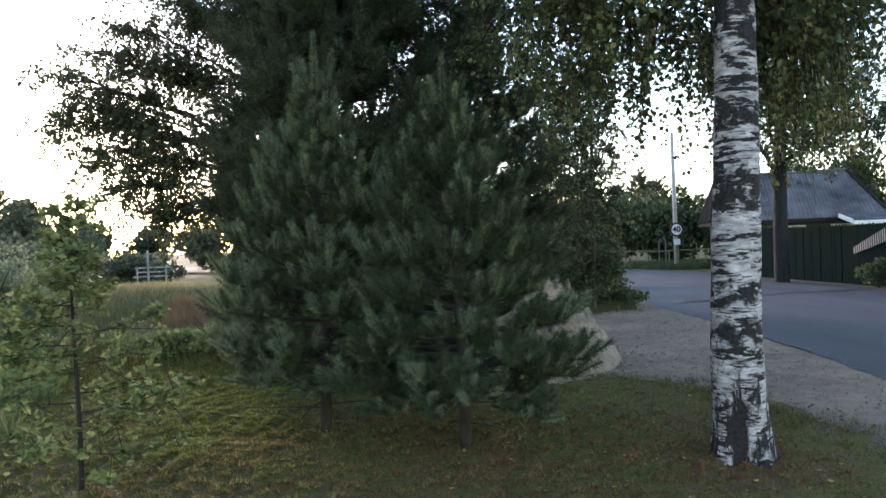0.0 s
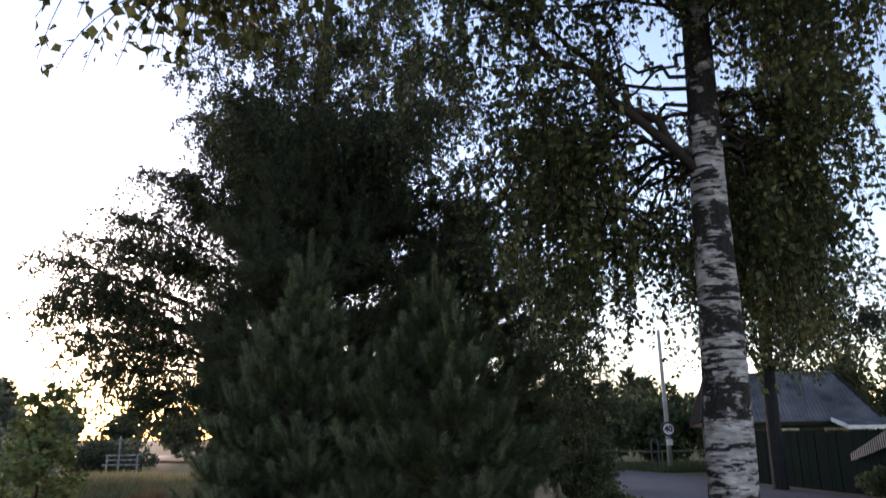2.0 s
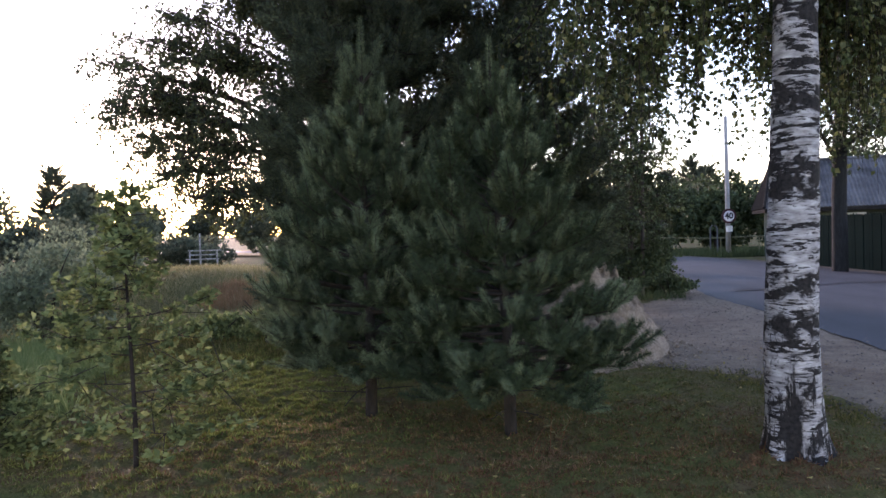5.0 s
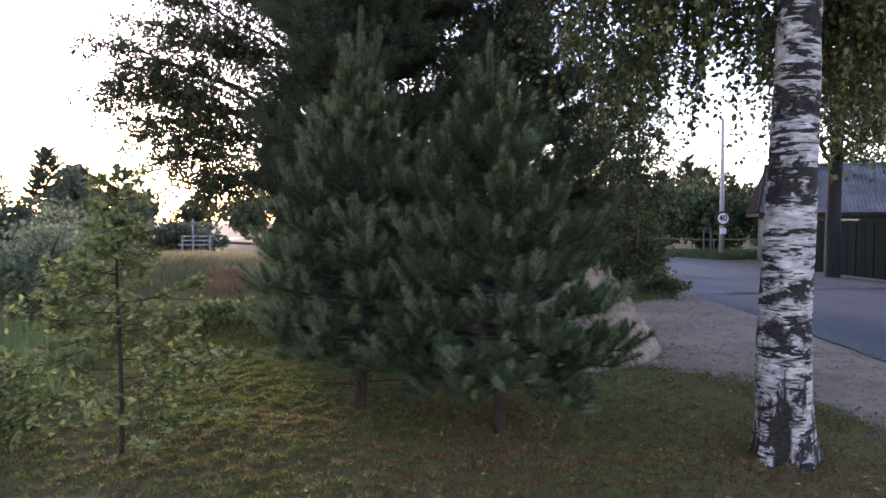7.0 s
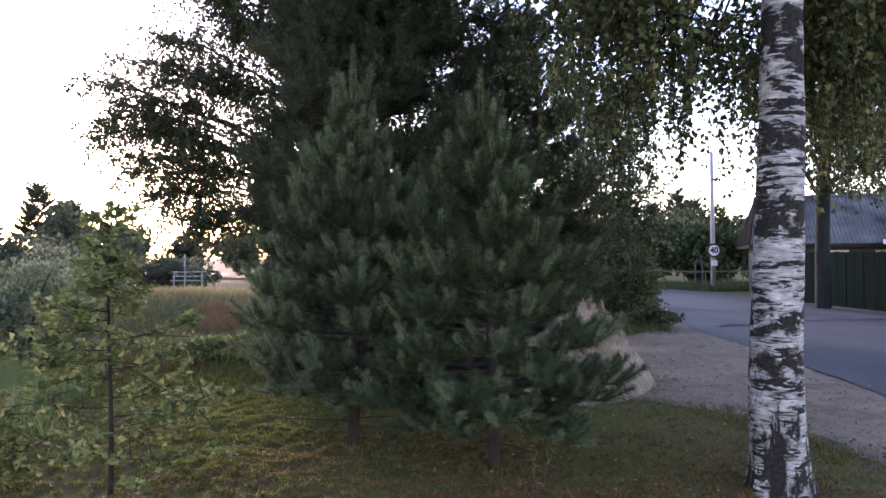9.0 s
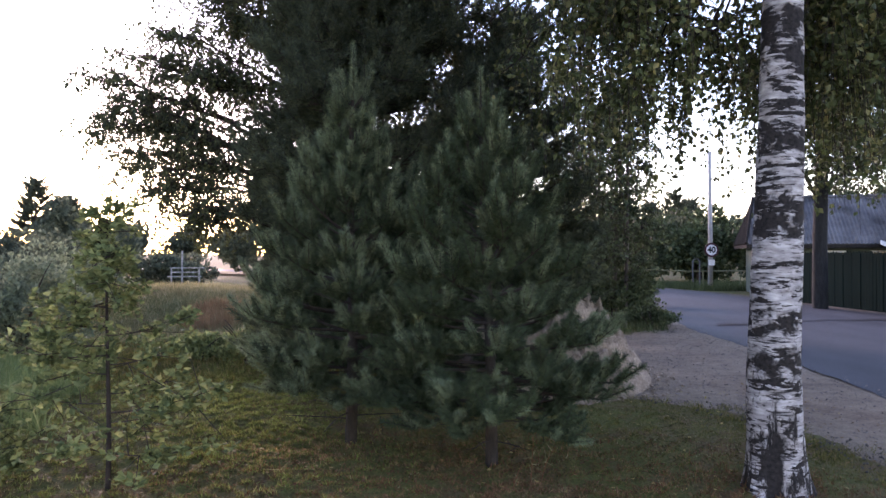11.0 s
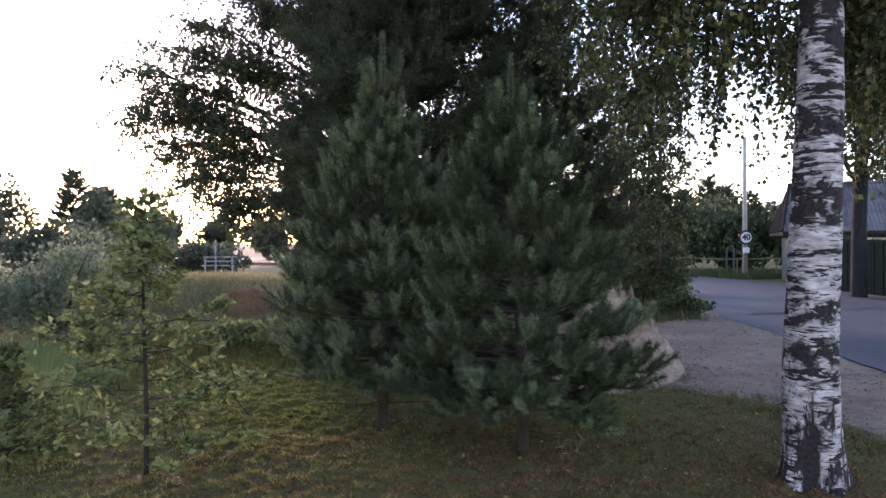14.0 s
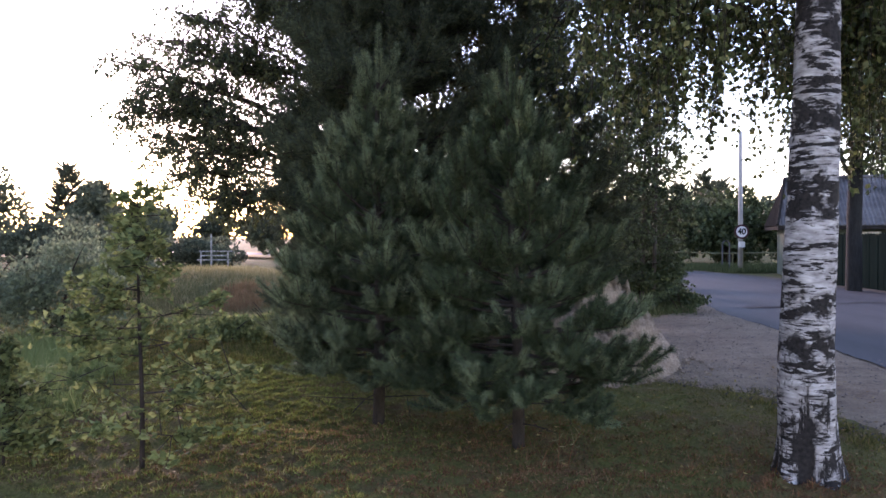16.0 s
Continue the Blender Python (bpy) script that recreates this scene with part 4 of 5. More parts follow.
def young_pine(label, base, lean, height, rings, seed, radius=0.045, bare=(), pale=1.0):
    """A young pine: one ring of boughs a year (height, count, reach, rise), each bough forked at its yearly nodes."""
    global rng
    rng = np.random.default_rng(seed)
    base = np.asarray(base, float)
    tree = thing("young_pine", base, label, "tree")
    zs = np.linspace(0, height - 0.05, 30)
    stem = np.stack([base[0] + lean * zs / height + 0.012 * np.sin(zs * 2.1), base[1] + 0.015 * np.cos(zs * 1.6), base[2] - 0.03 + zs], -1)
    g = Geo()
    tube(g, stem, radius * (1 - zs / height) ** 0.8 + 0.006, 12)
    part("trunk", g, PINE_BARK, tree, smooth=True)
    old, fresh, wood = Geo(), Geo(), Geo()

    def stem_at(z_):
        return np.array([np.interp(z_, zs, stem[:, k_]) for k_ in range(3)])

    def shoot_at(p, way, length, new_):
        new_ = new_ and rng.random() < pale
        q = p + unit(way) * length
        tube(wood, np.stack([p, q]), np.array([0.005, 0.003]), 4, False)
        brush(fresh if new_ else old, p - unit(way) * 0.01, q, 2300 if new_ else 1900, 0.046 if new_ else 0.052, 0.0034)
        return q

    def fork(p, way, length, level):
        """A bough piece with older needles that ends in a tuft of new shoots."""
        way = unit(way)
        e = p + way * length + np.array([0, 0, 0.10 * length])
        c = curve3(p, p + way * length * 0.55 - np.array([0, 0, 0.03 * length]), e, 6)
        tube(wood, c, np.linspace(0.006, 0.004, 6), 5, False)
        for k_ in range(2, 5):
            brush(old, c[k_], c[k_ + 1], 1500, 0.052, 0.0036, 0.2)
        end = unit(c[-1] - c[-2])
        shoot_at(e, end + np.array([0, 0, 0.30 + 0.5 * rng.random()]), rng.uniform(0.13, 0.19), rng.random() < 0.75)
        across = unit(np.cross(end, (0, 0, 1)) + 1e-6)
        for sg in (-1, 1):
            shoot_at(e - end * 0.01, end * 0.8 + across * sg * rng.uniform(0.5, 0.9) + np.array([0, 0, rng.uniform(0.0, 0.6)]), rng.uniform(0.07, 0.12), rng.random() < 0.45)
        if level and length > 0.16:
            for sg in (-1, 1):
                shoot_at(c[3], end * 0.7 + across * sg * 0.9 + np.array([0, 0, rng.uniform(0, 0.4)]), rng.uniform(0.10, 0.16), rng.random() < 0.3)

    for z_, count, reach, rise in rings:
        turn = rng.uniform(0, 6.28)
        for k_ in range(count):
            az_ = turn + 6.2832 * k_ / count + rng.normal() * 0.18
            length = reach * rng.uniform(0.82, 1.10)
            for a0, a1, z0, z1, f_ in bare:
                if z0 < z_ < z1 and (az_ - a0) % 6.2832 < (a1 - a0) % 6.2832:
                    length *= f_
            out = np.array([math.cos(az_), math.sin(az_), 0])
            across = np.array([-out[1], out[0], 0])
            p0 = stem_at(z_ + rng.normal() * 0.03)
            up = rise * length * rng.uniform(0.8, 1.2)
            sway = across * rng.normal() * 0.08 * length
            c = curve3(p0, p0 + out * length * 0.62 + np.array([0, 0, up * 0.30]) + sway, p0 + out * length + np.array([0, 0, up]), 13)
            tube(wood, c, np.linspace(0.006 + 0.010 * length, 0.004, 13), 6, False)
            first = 6 if length > 0.5 else 3
            for m_ in range(first, 12):
                brush(old, c[m_], c[m_ + 1], 1300, 0.052, 0.0036, 0.1)
            end = unit(c[-1] - c[-2])
            steep = 0.35 + 0.9 * z_ / height
            shoot_at(c[-1], end + np.array([0, 0, steep]), rng.uniform(0.18, 0.25), True)
            for sg in (-1, 1):
                shoot_at(c[-1] - end * 0.01, end * 0.9 + across * sg * rng.uniform(0.35, 0.7) + np.array([0, 0, rng.uniform(0.2, 0.6) + steep]), rng.uniform(0.11, 0.17), rng.random() < 0.7)
            for s_ in ((0.78,) if length < 0.35 else (0.55, 0.82) if length < 0.65 else (0.42, 0.62, 0.82)):
                i_ = int(s_ * 12)
                tan = unit(c[i_ + 1] - c[i_])
                for sg in (-1, 1):
                    fork(c[i_], tan * 0.7 + across * sg * rng.uniform(0.45, 0.85) + np.array([0, 0, rng.uniform(-0.05, 0.25) + 0.3 * z_ / height]), (0.06 + 0.36 * length * (1 - s_)) * rng.uniform(0.8, 1.25), 1)
                if rng.random() < 0.5:
                    fork(c[i_], tan * 0.8 + across * rng.normal() * 0.3 + np.array([0, 0, rng.uniform(0.3, 0.7)]), 0.08 + 0.12 * length, 0)
    # leader with its ring of upright candles
    top = stem_at(height * 0.845)
    tip = np.array([base[0] + lean, base[1], base[2] + height])
    tube(wood, np.stack([top, tip]), np.array([0.009, 0.004]), 6, False)
    brush(fresh, top + (tip - top) * 0.12, tip, 2300, 0.05, 0.0034)
    for k_ in range(7):
        a_ = k_ * 0.9 + 0.4
        p = top - np.array([0, 0, 0.04 * (k_ % 2)])
        w_ = np.array([0.75 * math.cos(a_), 0.75 * math.sin(a_), 0.8])
        q = p + unit(w_) * 0.15
        tube(wood, np.stack([p, q]), np.array([0.006, 0.005]), 4, False)
        shoot_at(q, w_ * np.array([0.35, 0.35, 1.0]), rng.uniform(0.18, 0.28), True)
    # bare dead twigs near the foot
    for _ in range(16):
        a_, z_, r_ = rng.uniform(0, 6.28), height * rng.uniform(0.07, 0.24), rng.uniform(0.25, 0.65)
        o_ = np.array([math.cos(a_), math.sin(a_), 0])
        p = stem_at(z_)
        c = curve3(p, p + o_ * r_ * 0.5 + np.array([0, 0, 0.03]), p + o_ * r_ + np.array([0, 0, rng.uniform(-0.12, 0.05)]), 7)
        tube(wood, c, np.linspace(0.007, 0.002, 7), 5, False)
        for _ in range(4):
            p = c[rng.integers(2, 7)]
            tube(wood, np.stack([p, p + rng.normal(size=3) * 0.08]), np.array([0.003, 0.0012]), 4, False)
    part("branch_mass", wood, PINE_BARK, tree, kind="stuff")
    part("needles", old, NEEDLE, tree, kind="stuff")
    part("new_growth", fresh, TIPS, tree, "paler new shoots", kind="stuff")
    return tree


young_pine("bushy young pine with blue-green needles on the lawn", (-0.60, 5.9, float(ground_z(-0.60, 5.9))), 0.02, 3.32,
           [(0.54, 5, 0.62, -0.14), (0.60, 7, 0.80, 0.0), (0.76, 7, 0.84, 0.08), (0.94, 8, 0.86, 0.16), (1.14, 8, 0.82, 0.26), (1.36, 8, 0.74, 0.36), (1.58, 7, 0.64, 0.50), (1.80, 7, 0.51, 0.66), (2.04, 6, 0.38, 0.85), (2.26, 5, 0.27, 1.05), (2.48, 4, 0.16, 1.3)], 31)
young_pine("smaller young pine with bare low branches on the lawn", (0.51, 5.25, float(ground_z(0.51, 5.25))), -0.08, 2.95,
           [(0.46, 6, 0.74, -0.12), (0.54, 8, 0.86, 0.0), (0.70, 8, 0.88, 0.06), (0.88, 8, 0.86, 0.14), (1.08, 8, 0.80, 0.24), (1.28, 8, 0.72, 0.34), (1.48, 7, 0.63, 0.47), (1.68, 7, 0.52, 0.62), (1.88, 6, 0.40, 0.80), (2.08, 5, 0.28, 1.0), (2.26, 4, 0.16, 1.2)], 37,
           0.042, ((-0.4, 0.5, 0.50, 0.60, 1.2), (-0.5, 0.7, 0.65, 0.80, 0.6), (-0.5, 0.9, 0.95, 1.6, 0.72)), 0.45)

# older conifers that close the view behind them
OLD = [(0.0, 1.2), (0.3, 1.35), (0.6, 1.3), (0.85, 0.75), (1.0, 0.15)]
pine("pine_tree", "large dark pine with dense drooping branches", (-0.75, 8.7, 0), 5.4, OLD, DARK_NEEDLE, PINE_BARK, whorls=19, arms=11, needles=105, needle=0.085, width=0.010, shoot=0.32, low=0.05, seed=41, radius=0.10, side=2.6, lift=0.10, rise=0.4)
pine("pine_tree", "dark pine beside a larger one", (1.1, 9.3, 0), 4.7, [(0.0, 1.1), (0.4, 1.1), (0.75, 0.8), (1.0, 0.2)], DARK_NEEDLE, PINE_BARK, whorls=17, arms=10, needles=105, needle=0.085, width=0.010, shoot=0.32, low=0.08, seed=43, radius=0.08, side=2.6, lift=0.10, rise=0.4)
pine("pine_tree", "dark pine half hidden behind a birch", (-1.42, 9.5, -0.05), 4.5, [(0.0, 0.75), (0.4, 0.8), (0.75, 0.6), (1.0, 0.15)], DARK_NEEDLE, PINE_BARK, whorls=16, arms=9, needles=105, needle=0.085, width=0.010, shoot=0.32, low=0.08, seed=45, radius=0.08, side=2.4, lift=0.10, rise=0.4)


def sapling(name, label, at, height, wide, n, size, seed):
    """A young broadleaf tree: a thin stem, level boughs and leaves in tufts."""
    global rng
    rng = np.random.default_rng(seed)
    x, y = at
    z = float(ground_z(x, y))
    ob = thing(name, (x, y, z), label, "tree")
    g = Geo()
    zs = np.linspace(-0.03, height * 0.98, 20)
    tube(g, np.stack([x + 0.012 * np.sin(3 * zs), y + 0.01 * np.cos(4 * zs), z + zs], -1), np.linspace(0.019, 0.004, 20) * (height / 2) ** 0.5, 9)
    part("trunk", g, TWIG, ob, smooth=True)
    lf, tw = Geo(), Geo()
    hs = np.linspace(0.13, 0.95, 26)
    lb, lw = [], []

    def rosette(at_):
        """A whorl of leaves at a twig's end."""
        m_ = rng.integers(8, 8 + n // 400)
        way = rng.normal(size=(m_, 3)) * np.array([1, 1, 0.5]) + np.array([0, 0, 0.15])
        lb.append(at_ + rng.normal(scale=0.022, size=(m_, 3)))
        lw.append(way)

    for h in hs:
        a = rng.uniform(0, 6.28)
        length = wide * np.interp(h, [0.1, 0.25, 0.4, 0.55, 0.75, 0.9, 1.0], [0.8, 1.0, 0.75, 0.5, 0.32, 0.16, 0.08]) * rng.uniform(0.7, 1.1)
        p = np.array([x, y, z + h * height])
        e = p + np.array([math.cos(a) * length, math.sin(a) * length, length * rng.uniform(0.0, 0.40)])
        c = curve3(p, (p + e) / 2 + np.array([0, 0, -0.06]), e, 8)
        g = Geo()
        tube(g, c, np.linspace(0.005, 0.002, 8), 5, False)
        for _ in range(3 + int(6 * length / wide)):
            s = rng.integers(2, 7)
            q = c[s] + rng.normal(size=3) * np.array([0.15, 0.15, 0.09]) * (0.5 + length)
            tube(tw, np.stack([c[s], q]), np.array([0.004, 0.0015]), 4, False)
            rosette(q)
        rosette(c[-1])
        for _ in range(1 + int(11 * length / wide)):
            rosette(c[rng.integers(3, 8)] + rng.normal(scale=0.02, size=3))
        part("limb", g, TWIG, ob, smooth=True)
    for h in np.linspace(0.72, 0.99, 9):
        rosette(np.array([x, y, z + height * h]) + rng.normal(scale=0.025, size=3))
    lb, lw = np.concatenate(lb), np.concatenate(lw)
    leaves(lf, lb, lw, size * rng.uniform(0.6, 1.25, len(lb)), wide=0.34, fold=0.14, flat=0.25)
    part("twig_mass", tw, TWIG, ob, kind="stuff")
    part("crown", lf, OAK_LEAF, ob, kind="stuff")
    return ob


sapling("sapling", "slender leafy sapling with thin level boughs on the lawn", (-2.16, 4.92), 2.02, 0.92, 5200, 0.056, 51)
sapling("sapling", "low bright green sapling on the grass slope", (-3.25, 5.1), 0.95, 0.5, 3600, 0.056, 53)

# thin trees and a shrub behind the sand pile
for i, (sx_, sy_, hh) in enumerate(((4.05, 15.0, 5.8), (4.35, 15.3, 5.2), (3.8, 15.5, 5.0), (3.1, 14.4, 5.4), (3.55, 14.8, 4.6), (4.2, 14.7, 4.9))):
    birch("aspen_tree", "thin young aspen with small leaves behind the sand pile", [(sx_, sy_, -0.03), (sx_ + 0.05, sy_, 2.0), (sx_ + 0.1, sy_, hh)], [0.045, 0.035, 0.01],
          [(0.9 + 0.32 * k_, (sx_ + (0.95 - 0.045 * k_) * math.cos(2.4 * k_ + i), sy_ + 0.8 * math.sin(2.4 * k_ + i), 1.5 + 0.34 * k_), 0.1) for k_ in range(12)],
          SHRUB, BARK, leaf=0.075, twigs=8, drop=(0.1, 0.5), spacing=0.035, seed=60 + i, sub=3, detail=8)
shrub("shrub", "dense dark green roadside shrub", (4.1, 15.2), (1.0, 1.0, 1.7), 4500, 0.09, SHRUB, 71)
shrub("shrub", "dense dark green roadside shrub", (2.9, 14.6), (1.2, 1.0, 2.2), 5000, 0.09, SHRUB, 72)
shrub("shrub", "tall dark shrub behind the pines", (1.6, 14.2), (1.6, 1.0, 3.6), 6500, 0.11, SHRUB, 73)
shrub("shrub", "tall dark shrub behind the pines", (-0.9, 12.8), (1.7, 1.0, 3.2), 6500, 0.11, SHRUB, 74)
shrub("shrub", "tall dark shrub behind the pines", (0.2, 12.4), (1.5, 1.0, 5.6), 9500, 0.10, SHRUB, 77, lumps=20)
shrub("shrub", "low leafy weeds at the lawn's edge", (-3.6, 11.4), (1.1, 0.5, 0.55), 2200, 0.07, OAK_LEAF, 75, category="weeds")
shrub("shrub", "low leafy weeds at the lawn's edge", (-2.5, 10.6), (0.8, 0.5, 0.85), 2200, 0.07, OAK_LEAF, 76, category="weeds")

# roadside tree before the fence
birch("roadside_tree", "dark-stemmed roadside tree in front of the green fence",
      [(11.1, 19.6, -0.03), (11.1, 19.6, 2.0), (11.2, 19.6, 5.0), (11.2, 19.6, 9.0)], [0.21, 0.19, 0.15, 0.05],
      [(3.0, (9.2, 19.0, 4.6), 0.5), (3.2, (13.2, 19.2, 4.8), 0.5), (3.6, (11.6, 17.6, 5.2), 0.5), (3.8, (10.2, 18.0, 5.6), 0.5), (4.5, (13.0, 20.4, 6.4), 0.5), (5.0, (9.4, 20, 7.0), 0.5), (5.5, (12.4, 18.6, 7.6), 0.5), (6.5, (10.6, 19.2, 9.0), 0.4),
       (3.4, (13.9, 18.0, 4.6), 0.5), (4.2, (14.2, 19.6, 5.8), 0.5)],
      ROADSIDE_LEAF, DARK_BARK, leaf=0.10, twigs=34, drop=(0.4, 1.3), spacing=0.06, seed=81, sub=5, detail=16, spread_out=1.6)

# scrub beyond the road and woods in the distance
for i, (x_, y_, r_) in enumerate(((9.4, 38.5, (2.2, 1.5, 4.2)), (12.2, 39.5, (2.2, 1.6, 4.3)), (14.9, 38.0, (2.3, 1.5, 4.2)), (17.8, 37.0, (2.4, 1.6, 4.8)), (6.2, 40.5, (2.4, 1.6, 4.8)), (20.8, 36.5, (2.4, 1.6, 6.6)), (24.0, 36.0, (2.6, 1.8, 7.4)), (27.5, 35.0, (2.6, 1.8, 7.6)), (8.0, 43.0, (2.6, 1.6, 5.0)), (11.0, 44.0, (2.6, 1.6, 5.2)), (14.0, 44.0, (2.6, 1.6, 5.0)), (17.0, 43.0, (2.6, 1.6, 5.4)))):
    shrub("shrub", "tall green scrub beyond the road bend", (x_, y_), r_, 6500, 0.24, SHRUB, 90 + i, lumps=22, group="scrub beyond the road")
for i, (x_, y_, r_) in enumerate(((-6.9, 12.4, (1.5, 1.0, 2.2)), (-8.6, 12.9, (1.6, 1.1, 2.3)), (-10.6, 14.0, (1.9, 1.3, 2.6)), (-8.0, 16.5, (1.7, 1.2, 2.1)))):
    shrub("willow_shrub", "soft grey-green willow shrub on the slope", (x_, y_), r_, 5200, 0.085, WILLOW, 110 + i, lumps=16, group="willow shrubs on the slope")
for i, (x_, y_, r_) in enumerate(((-15.5, 30, (2.6, 1.8, 3.3)), (-19, 33, (3.0, 2.0, 3.8)), (-12.0, 34, (2.6, 1.8, 2.6)))):
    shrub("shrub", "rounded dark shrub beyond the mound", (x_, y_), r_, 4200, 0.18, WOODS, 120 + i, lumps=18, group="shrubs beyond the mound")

woods = Geo()
rng = np.random.default_rng(131)
for x_ in np.arange(-60, -4, 2.6):
    h = 5.2 + 2.2 * rng.random() + (1.8 if x_ < -38 else 0.0)
    clump(woods, (x_ + rng.normal() * 0.8, 62 + rng.normal() * 4, h * 0.45 - 0.5), (2.3, 2.0, h * 0.42), 1500, 0.42, lumps=14)
for x_ in np.arange(-4, 60, 2.8):
    h = 5.6 + 2.4 * rng.random()
    clump(woods, (x_ + rng.normal() * 0.8, 72 + rng.normal() * 4, h * 0.45), (2.4, 2.0, h * 0.42), 1300, 0.45, lumps=14)
solid("far_woods", woods, WOODS, "grey-green woods along the horizon, haze put into their leaf colour", "woods", "stuff")
for i, (x_, y_, h_) in enumerate(((-34.5, 64, 8.3), (-33.0, 66, 6.8), (-31.5, 64, 6.6), (27, 76, 8.6), (28.6, 78, 7.6), (25.2, 78, 7.4), (30.5, 80, 8.0))):
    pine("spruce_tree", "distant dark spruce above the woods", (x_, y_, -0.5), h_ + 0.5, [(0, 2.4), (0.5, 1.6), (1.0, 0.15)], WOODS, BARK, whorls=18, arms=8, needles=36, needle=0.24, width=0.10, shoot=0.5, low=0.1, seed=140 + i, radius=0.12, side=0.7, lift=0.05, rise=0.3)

# ---- sand pile ----
pg = Geo()
n_a, n_r = 240, 80
ang = np.linspace(0, 2 * np.pi, n_a, endpoint=False)
rr_ = np.linspace(0, 1, n_r)
R, A = np.meshgrid(rr_, ang, indexing="ij")
px_, py_ = 1.42 + 1.48 * R * np.cos(A), 9.25 + 1.95 * R * np.sin(A)
prof = np.clip(1 - R ** 2.0, 0, 1)
lump = np.array([noise.fractal(Vector((3.2 * a_, 3.2 * b_, 0.0)), 0.8, 2.0, 6) for a_, b_ in zip(px_.ravel(), py_.ravel())]).reshape(px_.shape)
lump = lump + 0.5 * np.array([noise.fractal(Vector((11 * a_, 11 * b_, 3.0)), 0.7, 2.0, 4) for a_, b_ in zip(px_.ravel(), py_.ravel())]).reshape(px_.shape)
pz_ = 1.16 * (prof * (1 + 0.04 * np.sin(2 * A + 1.0))) + 0.17 * lump * np.minimum(1, 4 * (1 - R)) - 0.03
i, j = np.meshgrid(np.arange(n_r - 1), np.arange(n_a), indexing="ij")
kk = (j + 1) % n_a
p, q, r, s = i * n_a + j, i * n_a + kk, (i + 1) * n_a + kk, (i + 1) * n_a + j
pg.add(np.stack([px_, py_, pz_], -1).reshape(-1, 3), np.concatenate([np.stack([p, r, q], -1).reshape(-1, 3), np.stack([p, s, r], -1).reshape(-1, 3)]))
solid("sand_heap", pg, PILE, "heap of pale beige sand on the shoulder", "sand pile", smooth=True)

# ---- speed sign on its pole, pipe and posts beyond the road ----
pole = thing("utility_pole", (12.68, 31.1, 0), "plain grey utility pole with a round speed sign", "pole")
g = Geo()
tube(g, [(12.68, 31.1, -0.1), (12.68, 31.1, 3.0), (12.66, 31.1, 6.1)], [0.11, 0.095, 0.075], 14)
part("shaft", g, CONCRETE, pole, smooth=True)
g = Geo()
box(g, (12.55, 30.90, 1.05), (12.80, 30.97, 1.30))
part("plate", g, WHITE_PAINT, pole, "small pale plate")
sign = thing("speed_sign", (12.66, 30.93, 1.72), "round white speed limit sign with dark red rim reading 40", "road sign")


def disc(r0, r1, y0, y1, centre, n=40):
    """A flat ring or disc that faces -y."""
    g_ = Geo()
    a_ = np.linspace(0, 2 * np.pi, n, endpoint=False)
    cx, cz = centre
    rows = [(r0, y0), (r1, y0), (r1, y1)]
    v_ = np.concatenate([np.stack([cx + r_ * np.cos(a_), np.full(n, y_), cz + r_ * np.sin(a_)], -1) for r_, y_ in rows])
    j_ = np.arange(n)
    k_ = (j_ + 1) % n
    t_ = []
    for b_ in (0, n):
        t_ += [np.stack([b_ + j_, b_ + n + j_, b_ + n + k_], -1), np.stack([b_ + j_, b_ + n + k_, b_ + k_], -1)]
    return g_.add(v_, np.concatenate(t_))


SC = (12.66, 1.73)
part("face", disc(0.001, 0.26, 30.915, 30.925, SC), SIGN_WHITE, sign)
part("rim", disc(0.235, 0.315, 30.909, 30.93, SC), SIGN_RED, sign, "dark red rim")
txt = bpy.data.curves.new("numerals", "FONT")
txt.body, txt.size, txt.align_x, txt.align_y, txt.extrude, txt.offset = "40", 0.36, "CENTER", "CENTER", 0.002, 0.012
tob = new("numerals", txt)
txt.materials.append(SIGN_BLACK)
tob.parent = sign
tob.location = (SC[0] - 12.66, 30.908 - 30.93, SC[1] - 1.72)
tob.rotation_euler = (radians(90), 0, 0)

pipe = thing("gas_pipe", (11.5, 33.0, 0), "thin faded yellow-green pipe on low posts along the verge", "pipe")
g = Geo()
tube(g, [(8.9, 34.2, 0.78), (10.6, 33.6, 0.80), (12.4, 32.9, 0.74), (15.2, 32.2, 0.78)], [0.03] * 4, 8)
part("tube", g, PIPE_PAINT, pipe)
for a_, b_ in ((9.3, 34.05), (11.0, 33.45), (13.0, 32.75), (14.6, 32.35)):
    g = Geo()
    tube(g, [(a_, b_, -0.05), (a_, b_, 0.76)], [0.03, 0.03], 8)
    part("post", g, PIPE_PAINT, pipe)
stub = thing("pipe_stand", (12.05, 31.5, 0), "grey bent standpipe beside the pole", "pipe")
g = Geo()
tube(g, [(12.05, 31.5, 0.3), (12.05, 31.5, 1.2), (12.12, 31.5, 1.32), (12.28, 31.5, 1.34), (12.36, 31.5, 1.2), (12.36, 31.5, -0.05)], [0.035] * 6, 8)
part("bent_tube", g, mottled("grey_metal", (0.06, 0.065, 0.07), (0.12, 0.125, 0.13)), stub)


